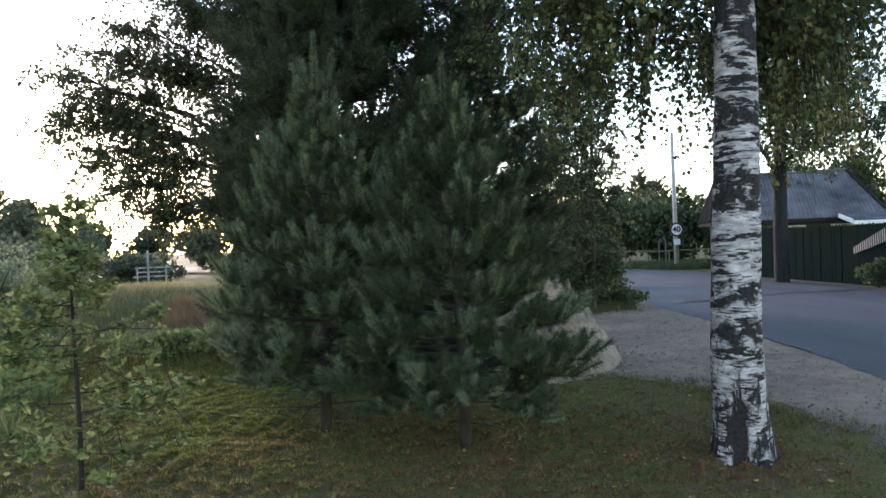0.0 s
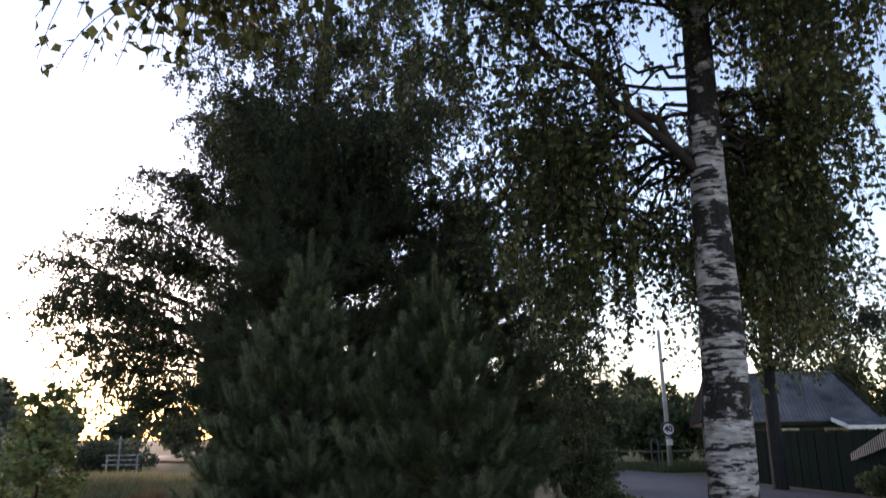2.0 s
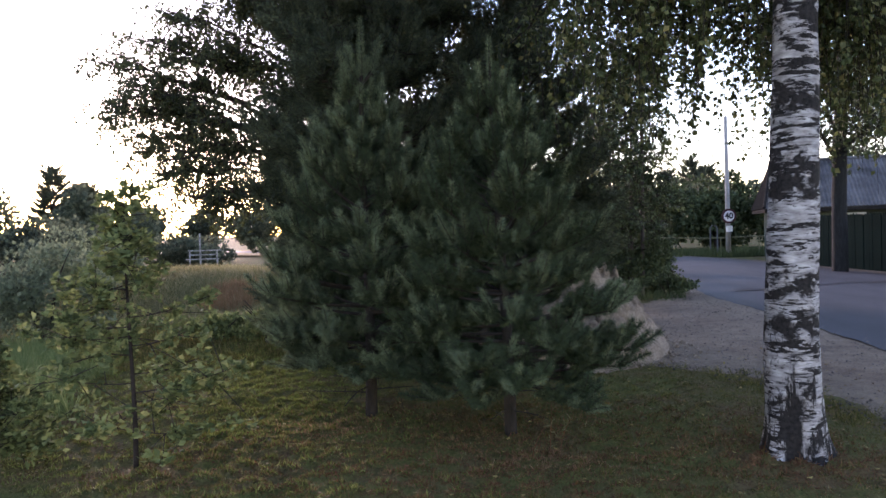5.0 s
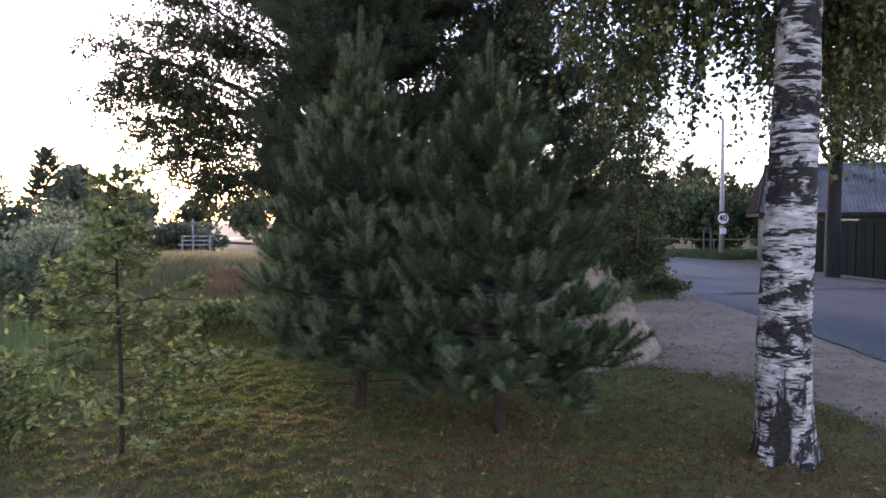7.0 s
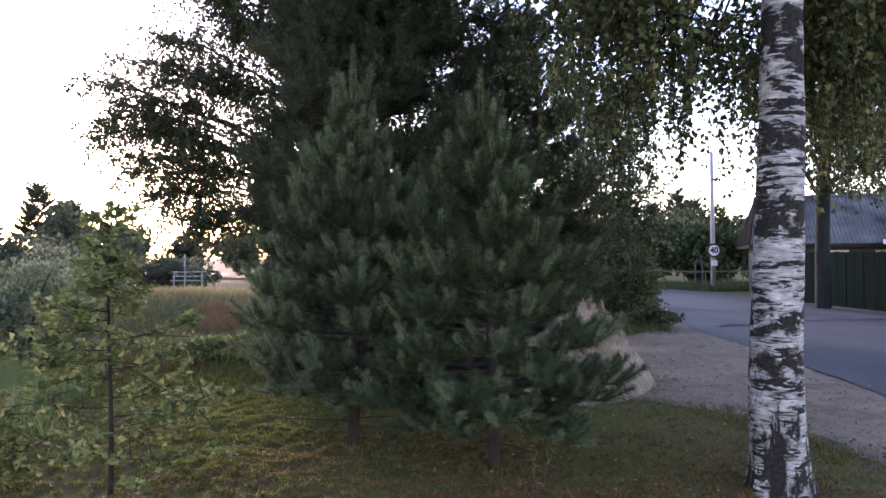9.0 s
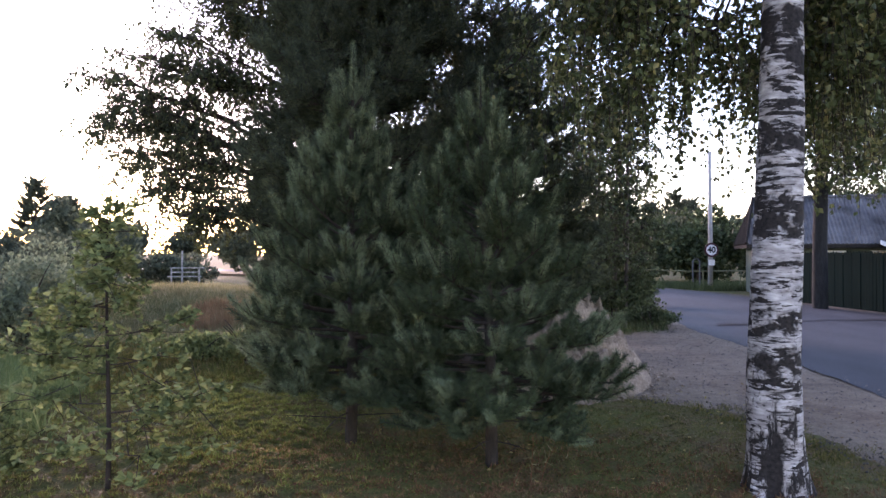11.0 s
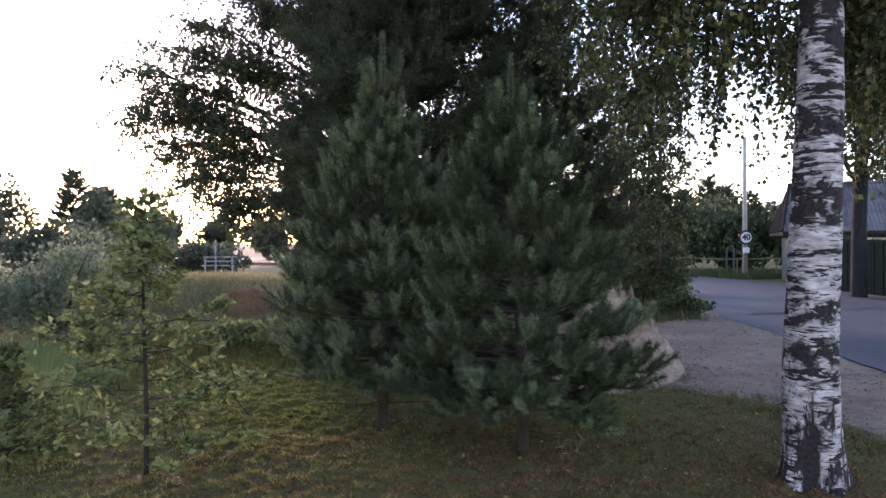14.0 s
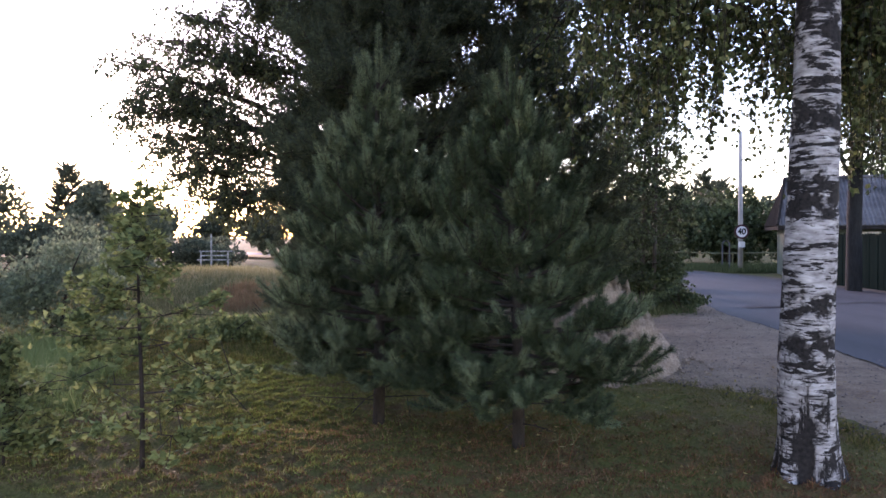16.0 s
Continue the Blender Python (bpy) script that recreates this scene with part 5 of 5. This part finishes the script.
# ---- house behind the fence ----
house = thing("house", (11.6, 26.0, -0.3), "low village house with grey corrugated roof and pale walls", "house")
house.rotation_euler = (0, 0, radians(-18))
house.location.x += 0.35
EX0, EX1, EY0, EY1, EZ = 11.6, 17.7, 26.0, 30.4, 1.93
RX0, RX1, RY, RZ = 12.1, 16.9, 28.2, 3.75
wx0, wx1, wy0, wy1 = EX0 + 0.45, EX1 - 0.45, EY0 + 0.45, EY1 - 0.45
g = Geo()
for lo, hi in (((wx0, wy0, -0.4), (wx1, wy0 + 0.2, EZ + 0.1)), ((wx0, wy1 - 0.2, -0.4), (wx1, wy1, EZ + 0.1)), ((wx0, wy0 + 0.2, -0.4), (wx0 + 0.2, wy1 - 0.2, EZ + 0.1)), ((wx1 - 0.2, wy0 + 0.2, -0.4), (wx1, wy1 - 0.2, EZ + 0.1))):
    box(g, lo, hi)
part("wall", g, WALL_PAINT, house)


def slope(e0, e1, t0, t1, name):
    """A corrugated roof slope from the eave e0-e1 up to the ridge t0-t1."""
    e0, e1, t0, t1 = (np.array(p_, float) for p_ in (e0, e1, t0, t1))
    n_ = int(np.linalg.norm(e1 - e0) / 0.065)
    u_ = np.linspace(0, 1, n_ + 1)
    along = unit(e1 - e0)
    span = np.linalg.norm(e1 - e0)
    s0, s1 = np.dot(t0 - e0, along) / span, np.dot(t1 - e0, along) / span
    up_ = (t0 - e0) - along * np.dot(t0 - e0, along)
    reach_ = np.clip(np.minimum(u_ / max(s0, 1e-6), (1 - u_) / max(1 - s1, 1e-6)), 0, 1)
    nrm = unit(np.cross(along, up_))
    low_ = e0 + along * (u_ * span)[:, None] + nrm * (0.022 * np.where(np.arange(n_ + 1) % 2, 1, -1))[:, None]
    g_ = Geo()
    rows_ = [low_ + up_ * (reach_ * f_)[:, None] for f_ in (0, 0.5, 1.0)]
    v_ = np.concatenate(rows_ + [rows_[0] - nrm * 0.05, rows_[2] - nrm * 0.05])
    m_ = n_ + 1
    j_ = np.arange(n_)
    t_ = []
    for a_, b_ in ((0, 1), (1, 2), (3, 0)):
        t_ += [np.stack([a_ * m_ + j_, a_ * m_ + j_ + 1, b_ * m_ + j_ + 1], -1), np.stack([a_ * m_ + j_, b_ * m_ + j_ + 1, b_ * m_ + j_], -1)]
    t_ += [np.stack([3 * m_ + j_, 4 * m_ + j_ + 1, 3 * m_ + j_ + 1], -1), np.stack([3 * m_ + j_, 4 * m_ + j_, 4 * m_ + j_ + 1], -1)]
    return g_.add(v_, np.concatenate(t_))


roof = part("roof", slope((EX0, EY0, EZ), (EX1, EY0, EZ), (RX0, RY, RZ), (RX1, RY, RZ), "front"), SLATE, house, "grey weathered corrugated roof")
part("roof_slope", slope((EX1, EY1, EZ), (EX0, EY1, EZ), (RX1, RY, RZ), (RX0, RY, RZ), "back"), SLATE, roof)
# the left end slope is darker than the other three
part("roof_slope", slope((EX0, EY1, EZ), (EX0, EY0, EZ), (RX0, RY, RZ), (RX0, RY, RZ), "left"), DARK_WOOD, roof, "dark end slope")
part("roof_slope", slope((EX1, EY0, EZ), (EX1, EY1, EZ), (RX1, RY, RZ), (RX1, RY, RZ), "right"), SLATE, roof)
g = Geo()
tube(g, [(RX0, RY, RZ + 0.02), (RX1, RY, RZ + 0.02)], [0.07, 0.07], 8)
part("ridge_cap", g, SLATE, roof)
for a_, b_ in (((EX0, EY0), RX0), ((EX1, EY0), RX1)):
    g = Geo()
    tube(g, [(a_[0], a_[1], EZ + 0.02), (b_, RY, RZ + 0.03)], [0.05, 0.06], 8)
    part("hip_cap", g, DARK_WOOD, roof)
g = Geo()
box(g, (EX0 + 0.02, EY0 + 0.02, EZ - 0.16), (EX1 - 0.02, EY0 + 0.06, EZ - 0.03))
part("fascia", g, DARK_WOOD, house, "dark board under the eave")
g = Geo()
box(g, (EX0 + 0.02, EY0 + 0.065, EZ - 0.16), (EX0 + 0.06, EY1, EZ - 0.03))
part("fascia", g, DARK_WOOD, house, "dark board under the eave")
for a_ in (12.9, 14.5, 16.3):
    g = Geo()
    for lo, hi in (((a_ - 0.5, wy0 - 0.03, 0.55), (a_ - 0.42, wy0 + 0.02, 1.68)), ((a_ + 0.42, wy0 - 0.03, 0.55), (a_ + 0.5, wy0 + 0.02, 1.68)), ((a_ - 0.42, wy0 - 0.03, 1.60), (a_ + 0.42, wy0 + 0.02, 1.68)), ((a_ - 0.42, wy0 - 0.03, 0.55), (a_ + 0.42, wy0 + 0.02, 0.63)), ((a_ - 0.03, wy0 - 0.02, 0.63), (a_ + 0.03, wy0 + 0.02, 1.60))):
        box(g, lo, hi)
    w_ = part("window", g, WHITE_PAINT, house, "white framed window")
    for b_ in (-0.225, 0.225):
        g = Geo()
        box(g, (a_ + b_ - 0.195, wy0 - 0.008, 0.63), (a_ + b_ + 0.195, wy0 - 0.003, 1.60))
        part("pane", g, glass, w_)

# lean-to porch in front of the house
porch = thing("porch", (11.6, 26.0, -0.3), "lean-to porch with a pale edged grey roof", "porch")
porch.rotation_euler = (0, 0, radians(-18))
porch.location.x += 0.35
part("roof", slope((16.0, 24.3, 1.78), (19.8, 24.3, 1.78), (16.0, 25.9, 2.02), (19.8, 25.9, 2.02), "porch"), SLATE, porch)
g = Geo()
box(g, (16.0, 24.26, 1.62), (19.8, 24.3, 1.75))
part("fascia", g, WHITE_PAINT, porch, "white painted board")
m_ = Matrix.Translation((15.97, 24.3, 1.66)) @ Matrix.Rotation(math.atan2(0.24, 1.6), 4, "X")
g = Geo()
box(g, (-0.02, 0, 0), (0.02, 1.6, 0.14), m_)
part("fascia", g, WHITE_PAINT, porch, "white painted board")
for a_ in (16.1, 17.9, 19.7):
    g = Geo()
    box(g, (a_ - 0.05, 24.34, -0.4), (a_ + 0.05, 24.44, 1.72))
    part("post", g, DARK_WOOD, porch)

# ---- plank fence along the road ----
FENCE = [(11.75, 24.6), (12.0, 22.0), (12.25, 19.0), (12.55, 16.0), (13.2, 9.0)]
fence = thing("plank_fence", (12.25, 19, 0), "dark green fence of upright wooden planks", "fence")
fl = dense(FENCE, 1200)
seg = np.r_[0, np.cumsum(np.linalg.norm(np.diff(fl, axis=0), axis=1))]
pb = Geo()
box(pb, (-0.055, -0.012, -0.05), (0.055, 0.012, 1.56))
pb.add([(-0.055, -0.012, 1.56), (0.055, -0.012, 1.56), (0, -0.012, 1.62), (-0.055, 0.012, 1.56), (0.055, 0.012, 1.56), (0, 0.012, 1.62)], [(0, 1, 2), (3, 5, 4), (0, 2, 5), (0, 5, 3), (1, 4, 5), (1, 5, 2)])
plank_mesh = pb.mesh("plank")
plank_mesh.materials.append(GREEN_PAINT)
rng = np.random.default_rng(151)
for d in np.arange(0.05, seg[-1], 0.122):
    x_, y_ = np.interp(d, seg, fl[:, 0]), np.interp(d, seg, fl[:, 1])
    x2, y2 = np.interp(d + 0.05, seg, fl[:, 0]), np.interp(d + 0.05, seg, fl[:, 1])
    ob = new("plank", plank_mesh)
    ob.parent = fence
    ob.matrix_basis = Matrix.Translation((x_ - 12.25 + rng.normal() * 0.004, y_ - 19, rng.normal() * 0.012)) @ Matrix.Rotation(math.atan2(y2 - y_, x2 - x_) + rng.normal() * 0.02, 4, "Z")
for h in (0.4, 1.25):
    for k_ in range(len(FENCE) - 1):
        g = Geo()
        (x0_, y0_), (x1_, y1_) = FENCE[k_], FENCE[k_ + 1]
        tube(g, [(x0_ + 0.05, y0_, h), (x1_ + 0.05, y1_, h)], [0.035, 0.035], 4)
        part("rail", g, GREEN_PAINT, fence)

# pale pickets that lean against the fence
picket = thing("picket_panel", (12.2, 17.6, 0), "pale slanting picket panel against the green fence", "fence")
for k_ in range(19):
    y_ = 18.1 - 0.075 * k_
    x_ = float(np.interp(-y_, [-24.6, -22, -19, -16], [11.75, 12.0, 12.25, 12.55])) - 0.07
    g = Geo()
    box(g, (x_ - 0.010, y_ - 0.012, 0.82 + 0.022 * k_), (x_ + 0.010, y_ + 0.012, 1.00 + 0.034 * k_))
    part("picket", g, CONCRETE, picket)

# ---- post with pale rails on the mound's far side ----
stand = thing("rail_stand", (-10.1, 30, -0.4), "slender pale post with white weathered rails", "post")
g = Geo()
tube(g, [(-10.1, 30, -0.5), (-10.1, 30, 1.7)], [0.045, 0.04], 8)
part("post", g, WEATHERED, stand)
for z_, a_, b_ in ((0.98, -10.6, -9.2), (0.80, -10.5, -9.35), (0.62, -10.7, -9.3)):
    g = Geo()
    box(g, (a_, 29.94, z_ - 0.03), (b_, 29.98, z_ + 0.02))
    part("rail", g, WEATHERED, stand)
for a_ in (-10.55, -9.4):
    g = Geo()
    box(g, (a_ - 0.03, 29.985, -0.5), (a_ + 0.03, 30.03, 1.0))
    part("post", g, WEATHERED, stand)


# ---- grass ----
def turf(name, label, n, area, height, width, mat, seed, keep=None, lean=0.5, clumps=0, over=0.0):
    global rng
    rng = np.random.default_rng(seed)
    x0, x1, y0, y1 = area
    x_, y_ = rng.uniform(x0, x1, n), rng.uniform(y0, y1, n)
    if clumps:
        cx, cy = rng.uniform(x0, x1, clumps), rng.uniform(y0, y1, clumps)
        c = rng.integers(0, clumps, n)
        x_, y_ = cx[c] + rng.normal(scale=0.05, size=n), cy[c] + rng.normal(scale=0.05, size=n)
    ok = ~on_sand(x_ - over, y_)
    if keep is not None:
        ok &= keep(x_, y_)
    x_, y_ = x_[ok], y_[ok]
    p_ = np.stack([x_, y_, ground_z(x_, y_) - 0.004], -1)
    way = rng.normal(size=(len(p_), 3)) * lean + np.array([0, 0, 1.0])
    h_ = rng.uniform(height[0], height[1], len(p_)) * (1 + 0.75 * np.clip(hummocks(x_, y_) / 0.015, -1, 1))
    g_ = Geo()
    blades(g_, p_, way, h_, np.full(len(p_), width))
    return solid(name, g_, mat, label, "grass", "stuff")


def patchy(x_, y_):
    return (np.sin(2.3 * x_ + 1.1 * y_) + np.sin(3.7 * y_ - 1.9 * x_) + np.sin(1.1 * x_ - 2.7 * y_ + 2)) > rng.normal(size=len(x_)) * 1.4 - 0.7


turf("lawn_grass", "short mown olive-green grass with dry patches", 260000, (-6.0, 4.2, 3.4, 9.0), (0.010, 0.026), 0.008, GRASS, 161, patchy, 1.4)
turf("lawn_tufts", "thicker tufts of grass in the lawn", 130000, (-6.0, 4.2, 3.4, 9.5), (0.012, 0.032), 0.008, GRASS, 169, None, 1.3, 5200)
turf("lawn_straw", "dry straw-coloured cut grass lying on the lawn", 36000, (-6.0, 4.2, 3.4, 9.5), (0.012, 0.03), 0.006, STRAW, 170, None, 2.5, 1800)
turf("lawn_grass", "short mown grass running back to the mound", 90000, (-7.0, 1.0, 9.0, 14.0), (0.03, 0.08), 0.012, GRASS, 162, None, 0.7)
turf("tall_grass", "uncut green grass on the slope", 42000, (-9.0, -3.0, 6.2, 12.5), (0.10, 0.38), 0.010, TALL_GRASS, 163, lambda a_, b_: a_ < -1.9 - 0.28 * b_ + 0.25 * np.sin(3 * b_), 0.35)
turf("dry_grass", "pale dry grass over the mound", 60000, (-13.0, -2.5, 14.0, 24.0), (0.06, 0.22), 0.014, STRAW, 164, None, 0.35)
turf("russet_grass", "rust-brown dry grass on the mound's side", 12000, (-6.0, -3.4, 14.6, 17.6), (0.12, 0.28), 0.016, RUSSET, 165, lambda a_, b_: ((a_ + 4.65) / 0.75) ** 2 + ((b_ - 16.1) / 1.1) ** 2 < 0.5 + 0.7 * rng.random(len(a_)), 0.35)
turf("pine_litter", "reddish fallen pine needles under the pines", 120000, (-3.2, 3.2, 3.6, 7.2), (0.015, 0.04), 0.006, LITTER, 166, lambda a_, b_: ((a_ - 0.1) / 2.9) ** 2 + ((b_ - 5.0) / 1.6) ** 2 < rng.random(len(a_)), 2.2)
turf("verge_grass", "rough green grass on the verge by the pole", 22000, (8.6, 16.5, 29.5, 36.0), (0.10, 0.35), 0.03, WEED, 167, lambda a_, b_: a_ > np.interp(b_, [p_[1] for p_ in ROAD_FAR], [p_[0] for p_ in ROAD_FAR]) + 0.6, 0.35)
turf("edge_grass", "tufts of grass along the edge of the sand", 22000, (-0.5, 3.9, 4.0, 8.8), (0.03, 0.11), 0.006, GRASS, 168, lambda a_, b_: a_ > np.interp(b_, [p_[1] for p_ in SAND_IN], [p_[0] for p_ in SAND_IN]) - 0.35, 0.6, 420, 0.22)


# ---- pebbles and clods on the sand, weeds at the fence ----
def pebbles(name, label, n, area, size, mat, seed, keep, lift=None):
    global rng
    rng = np.random.default_rng(seed)
    x_, y_ = rng.uniform(area[0], area[1], n), rng.uniform(area[2], area[3], n)
    ok = keep(x_, y_)
    x_, y_ = x_[ok], y_[ok]
    m = len(x_)
    r_ = size[0] + (size[1] - size[0]) * rng.random(m) ** 3
    c = np.stack([x_, y_, np.full(m, 0.006) + r_ * 0.25], -1)
    octa = np.array([(1, 0, 0), (-1, 0, 0), (0, 1, 0), (0, -1, 0), (0, 0, 0.7), (0, 0, -0.7)], float)
    v_ = c[:, None] + octa[None] * r_[:, None, None] * rng.uniform(0.6, 1.3, (m, 6, 1)) + rng.normal(size=(m, 6, 3)) * (r_ * 0.15)[:, None, None]
    f_ = np.array([(0, 2, 4), (2, 1, 4), (1, 3, 4), (3, 0, 4), (2, 0, 5), (1, 2, 5), (3, 1, 5), (0, 3, 5)])
    t_ = (np.arange(m) * 6)[:, None, None] + f_[None]
    return solid(name, Geo().add(v_.reshape(-1, 3), t_.reshape(-1, 3)), mat, label, "gravel", "stuff")


def in_shoulder(x_, y_):
    return on_sand(x_, y_) & (x_ < np.interp(y_, near[:, 1], near[:, 0]) + 0.15)


pebbles("gravel", "small pale stones strewn over the sand shoulder", 16000, (1.0, 7.5, 4.0, 18.0), (0.004, 0.018), PEBBLE, 181, in_shoulder)
pebbles("dirt_clods", "dark clods of soil and litter along the sand's edge", 7000, (0.5, 4.2, 4.2, 9.0), (0.004, 0.02), BARK, 182,
        lambda a_, b_: np.abs(a_ - np.interp(b_, [p_[1] for p_ in SAND_IN], [p_[0] for p_ in SAND_IN])) < 0.35 * rng.random(len(a_)) ** 1.5 + 0.02)
shrub("weeds", "dark weeds growing at the foot of the fence", (12.0, 16.6), (0.7, 0.5, 0.9), 1500, 0.09, SHRUB, 191, 4, "weeds")
shrub("weeds", "dark weeds growing at the foot of the fence", (12.25, 15.4), (0.8, 0.5, 1.1), 1500, 0.09, SHRUB, 192, 4, "weeds")
shrub("weeds", "dark leafy weeds where the shoulder meets the road", (5.1, 16.6), (0.7, 0.9, 0.75), 1500, 0.08, SHRUB, 194, 4, "weeds")
shrub("weeds", "dark leafy weeds where the shoulder meets the road", (5.5, 18.6), (0.6, 1.1, 0.8), 1500, 0.09, SHRUB, 195, 4, "weeds")
shrub("weeds", "dark leafy weeds where the shoulder meets the road", (6.3, 21.4), (0.8, 1.4, 1.0), 1500, 0.10, SHRUB, 196, 4, "weeds")
shrub("weeds", "low weeds on the shoulder beside the shrub", (4.9, 15.0), (0.7, 0.5, 0.5), 1200, 0.08, SHRUB, 193, 4, "weeds")

pebbles("sand_clods", "loose lumps of sand round the foot of the heap", 5000, (0.2, 4.0, 7.4, 12.0), (0.008, 0.04), PILE, 183,
        lambda a_, b_: np.abs(np.hypot((a_ - 1.42) / 1.48, (b_ - 9.25) / 1.95) - 1.02) < 0.28 * rng.random(len(a_)) ** 2)


def stalk(at, height, seed):
    """A dry upright stem with a few narrow leaves."""
    global rng
    rng = np.random.default_rng(seed)
    x_, y_ = at
    z_ = float(ground_z(x_, y_))
    ob = thing("dry_stalk", (x_, y_, z_), "thin dry weed stalk standing in the grass", "weed")
    g_ = Geo()
    c = curve3((x_, y_, z_ - 0.01), (x_ + 0.01, y_, z_ + height * 0.5), (x_ + rng.normal() * 0.05, y_ + rng.normal() * 0.03, z_ + height), 8)
    tube(g_, c, np.linspace(0.004, 0.0015, 8), 5)
    part("stem", g_, LITTER, ob)
    g_ = Geo()
    blades(g_, c[rng.integers(1, 7, 9)], rng.normal(size=(9, 3)) + np.array([0, 0, 0.6]), rng.uniform(0.05, 0.12, 9), np.full(9, 0.008))
    part("leaf_tuft", g_, STRAW, ob, kind="stuff")


for i, (at_, h_) in enumerate((((0.74, 4.85), 0.34), ((0.80, 4.78), 0.26), ((0.60, 4.7), 0.22), ((-1.0, 5.0), 0.2))):
    stalk(at_, h_, 200 + i)

# painted light: paler blades on hummock tops only, over the left of the lawn
turf("lawn_tufts", "pale green tufts on the lawn's hummock tops, coloured as if lit", 110000, (-5.0, 0.6, 3.5, 10.0), (0.012, 0.036), 0.008, LIT_GRASS, 208, lambda a_, b_: (hummocks(a_, b_) > 0.006) & (a_ < -0.35 * (b_ - 4.0) + 0.6 * rng.random(len(a_))), 0.8)
turf("pine_litter", "dry brown needles and cut grass in front of the pines", 42000, (-1.6, 2.0, 3.4, 5.0), (0.012, 0.035), 0.006, LITTER, 209, lambda a_, b_: np.hypot((a_ - 0.3) / 1.7, (b_ - 4.2) / 0.8) < 0.3 + 0.8 * rng.random(len(a_)), 2.2, 500)
turf("pine_litter", "rust-brown heap of needles by the pine's foot", 16000, (-1.8, 0.0, 4.9, 6.3), (0.015, 0.04), 0.007, RUSSET, 211, lambda a_, b_: np.hypot((a_ + 0.95) / 0.55, (b_ - 5.6) / 0.35) < 0.3 + 0.8 * rng.random(len(a_)), 2.2)
turf("pine_litter", "rust-brown needles in the grass before the pines", 14000, (-0.2, 2.0, 4.0, 5.2), (0.015, 0.04), 0.007, RUSSET, 212, lambda a_, b_: np.hypot((a_ - 0.75) / 0.7, (b_ - 4.6) / 0.3) < 0.2 + 0.8 * rng.random(len(a_)), 2.2, 500)
turf("root_litter", "dark soil and litter round the birch foot", 16000, (1.5, 3.2, 3.8, 5.4), (0.02, 0.06), 0.006, LITTER, 210, lambda a_, b_: np.hypot(a_ - 2.33, b_ - 4.55) < 0.25 + 0.6 * rng.random(len(a_)) ** 1.5, 2.5)
rng = np.random.default_rng(220)
fx, fy = rng.uniform(-3.5, 4.2, 1500), rng.uniform(3.6, 9.0, 1500)
fallen = Geo()
leaves(fallen, np.stack([fx, fy, ground_z(fx, fy) + rng.uniform(0.012, 0.035, 1500)], -1), rng.normal(size=(1500, 3)) * np.array([1, 1, 0.15]), rng.uniform(0.025, 0.045, 1500), flat=0.9)
solid("fallen_leaves", fallen, leaf_material("fallen_leaf", [(0.0, (0.10, 0.055, 0.025)), (0.6, (0.20, 0.13, 0.05)), (1.0, (0.34, 0.26, 0.09))], 0.1, 0.8), "scattered yellow and brown fallen birch leaves", "leaf litter", "stuff")

# bright strip of evening light on the lawn, put into the blade colour
turf("lawn_grass", "mown grass between the pines and the sapling, coloured as a lit strip", 150000, (-4.6, -0.8, 5.4, 12.5), (0.012, 0.032), 0.008, LIT_GRASS, 230, lambda a_, b_: np.abs(a_ + 1.35 + 0.22 * (b_ - 5.4)) < 0.3 + 0.6 * rng.random(len(a_)), 0.7)
turf("rough_grass", "rough grass round the foot of the roadside shrubs", 9000, (2.4, 6.4, 13.0, 17.0), (0.08, 0.30), 0.014, WEED, 231, lambda a_, b_: (a_ < np.interp(b_, near[:, 1], near[:, 0]) - 0.5) & (np.hypot((a_ - 4.3) / 1.6, (b_ - 15.0) / 1.2) < 0.6 + 0.5 * rng.random(len(a_))), 0.4, 0, 9.0)
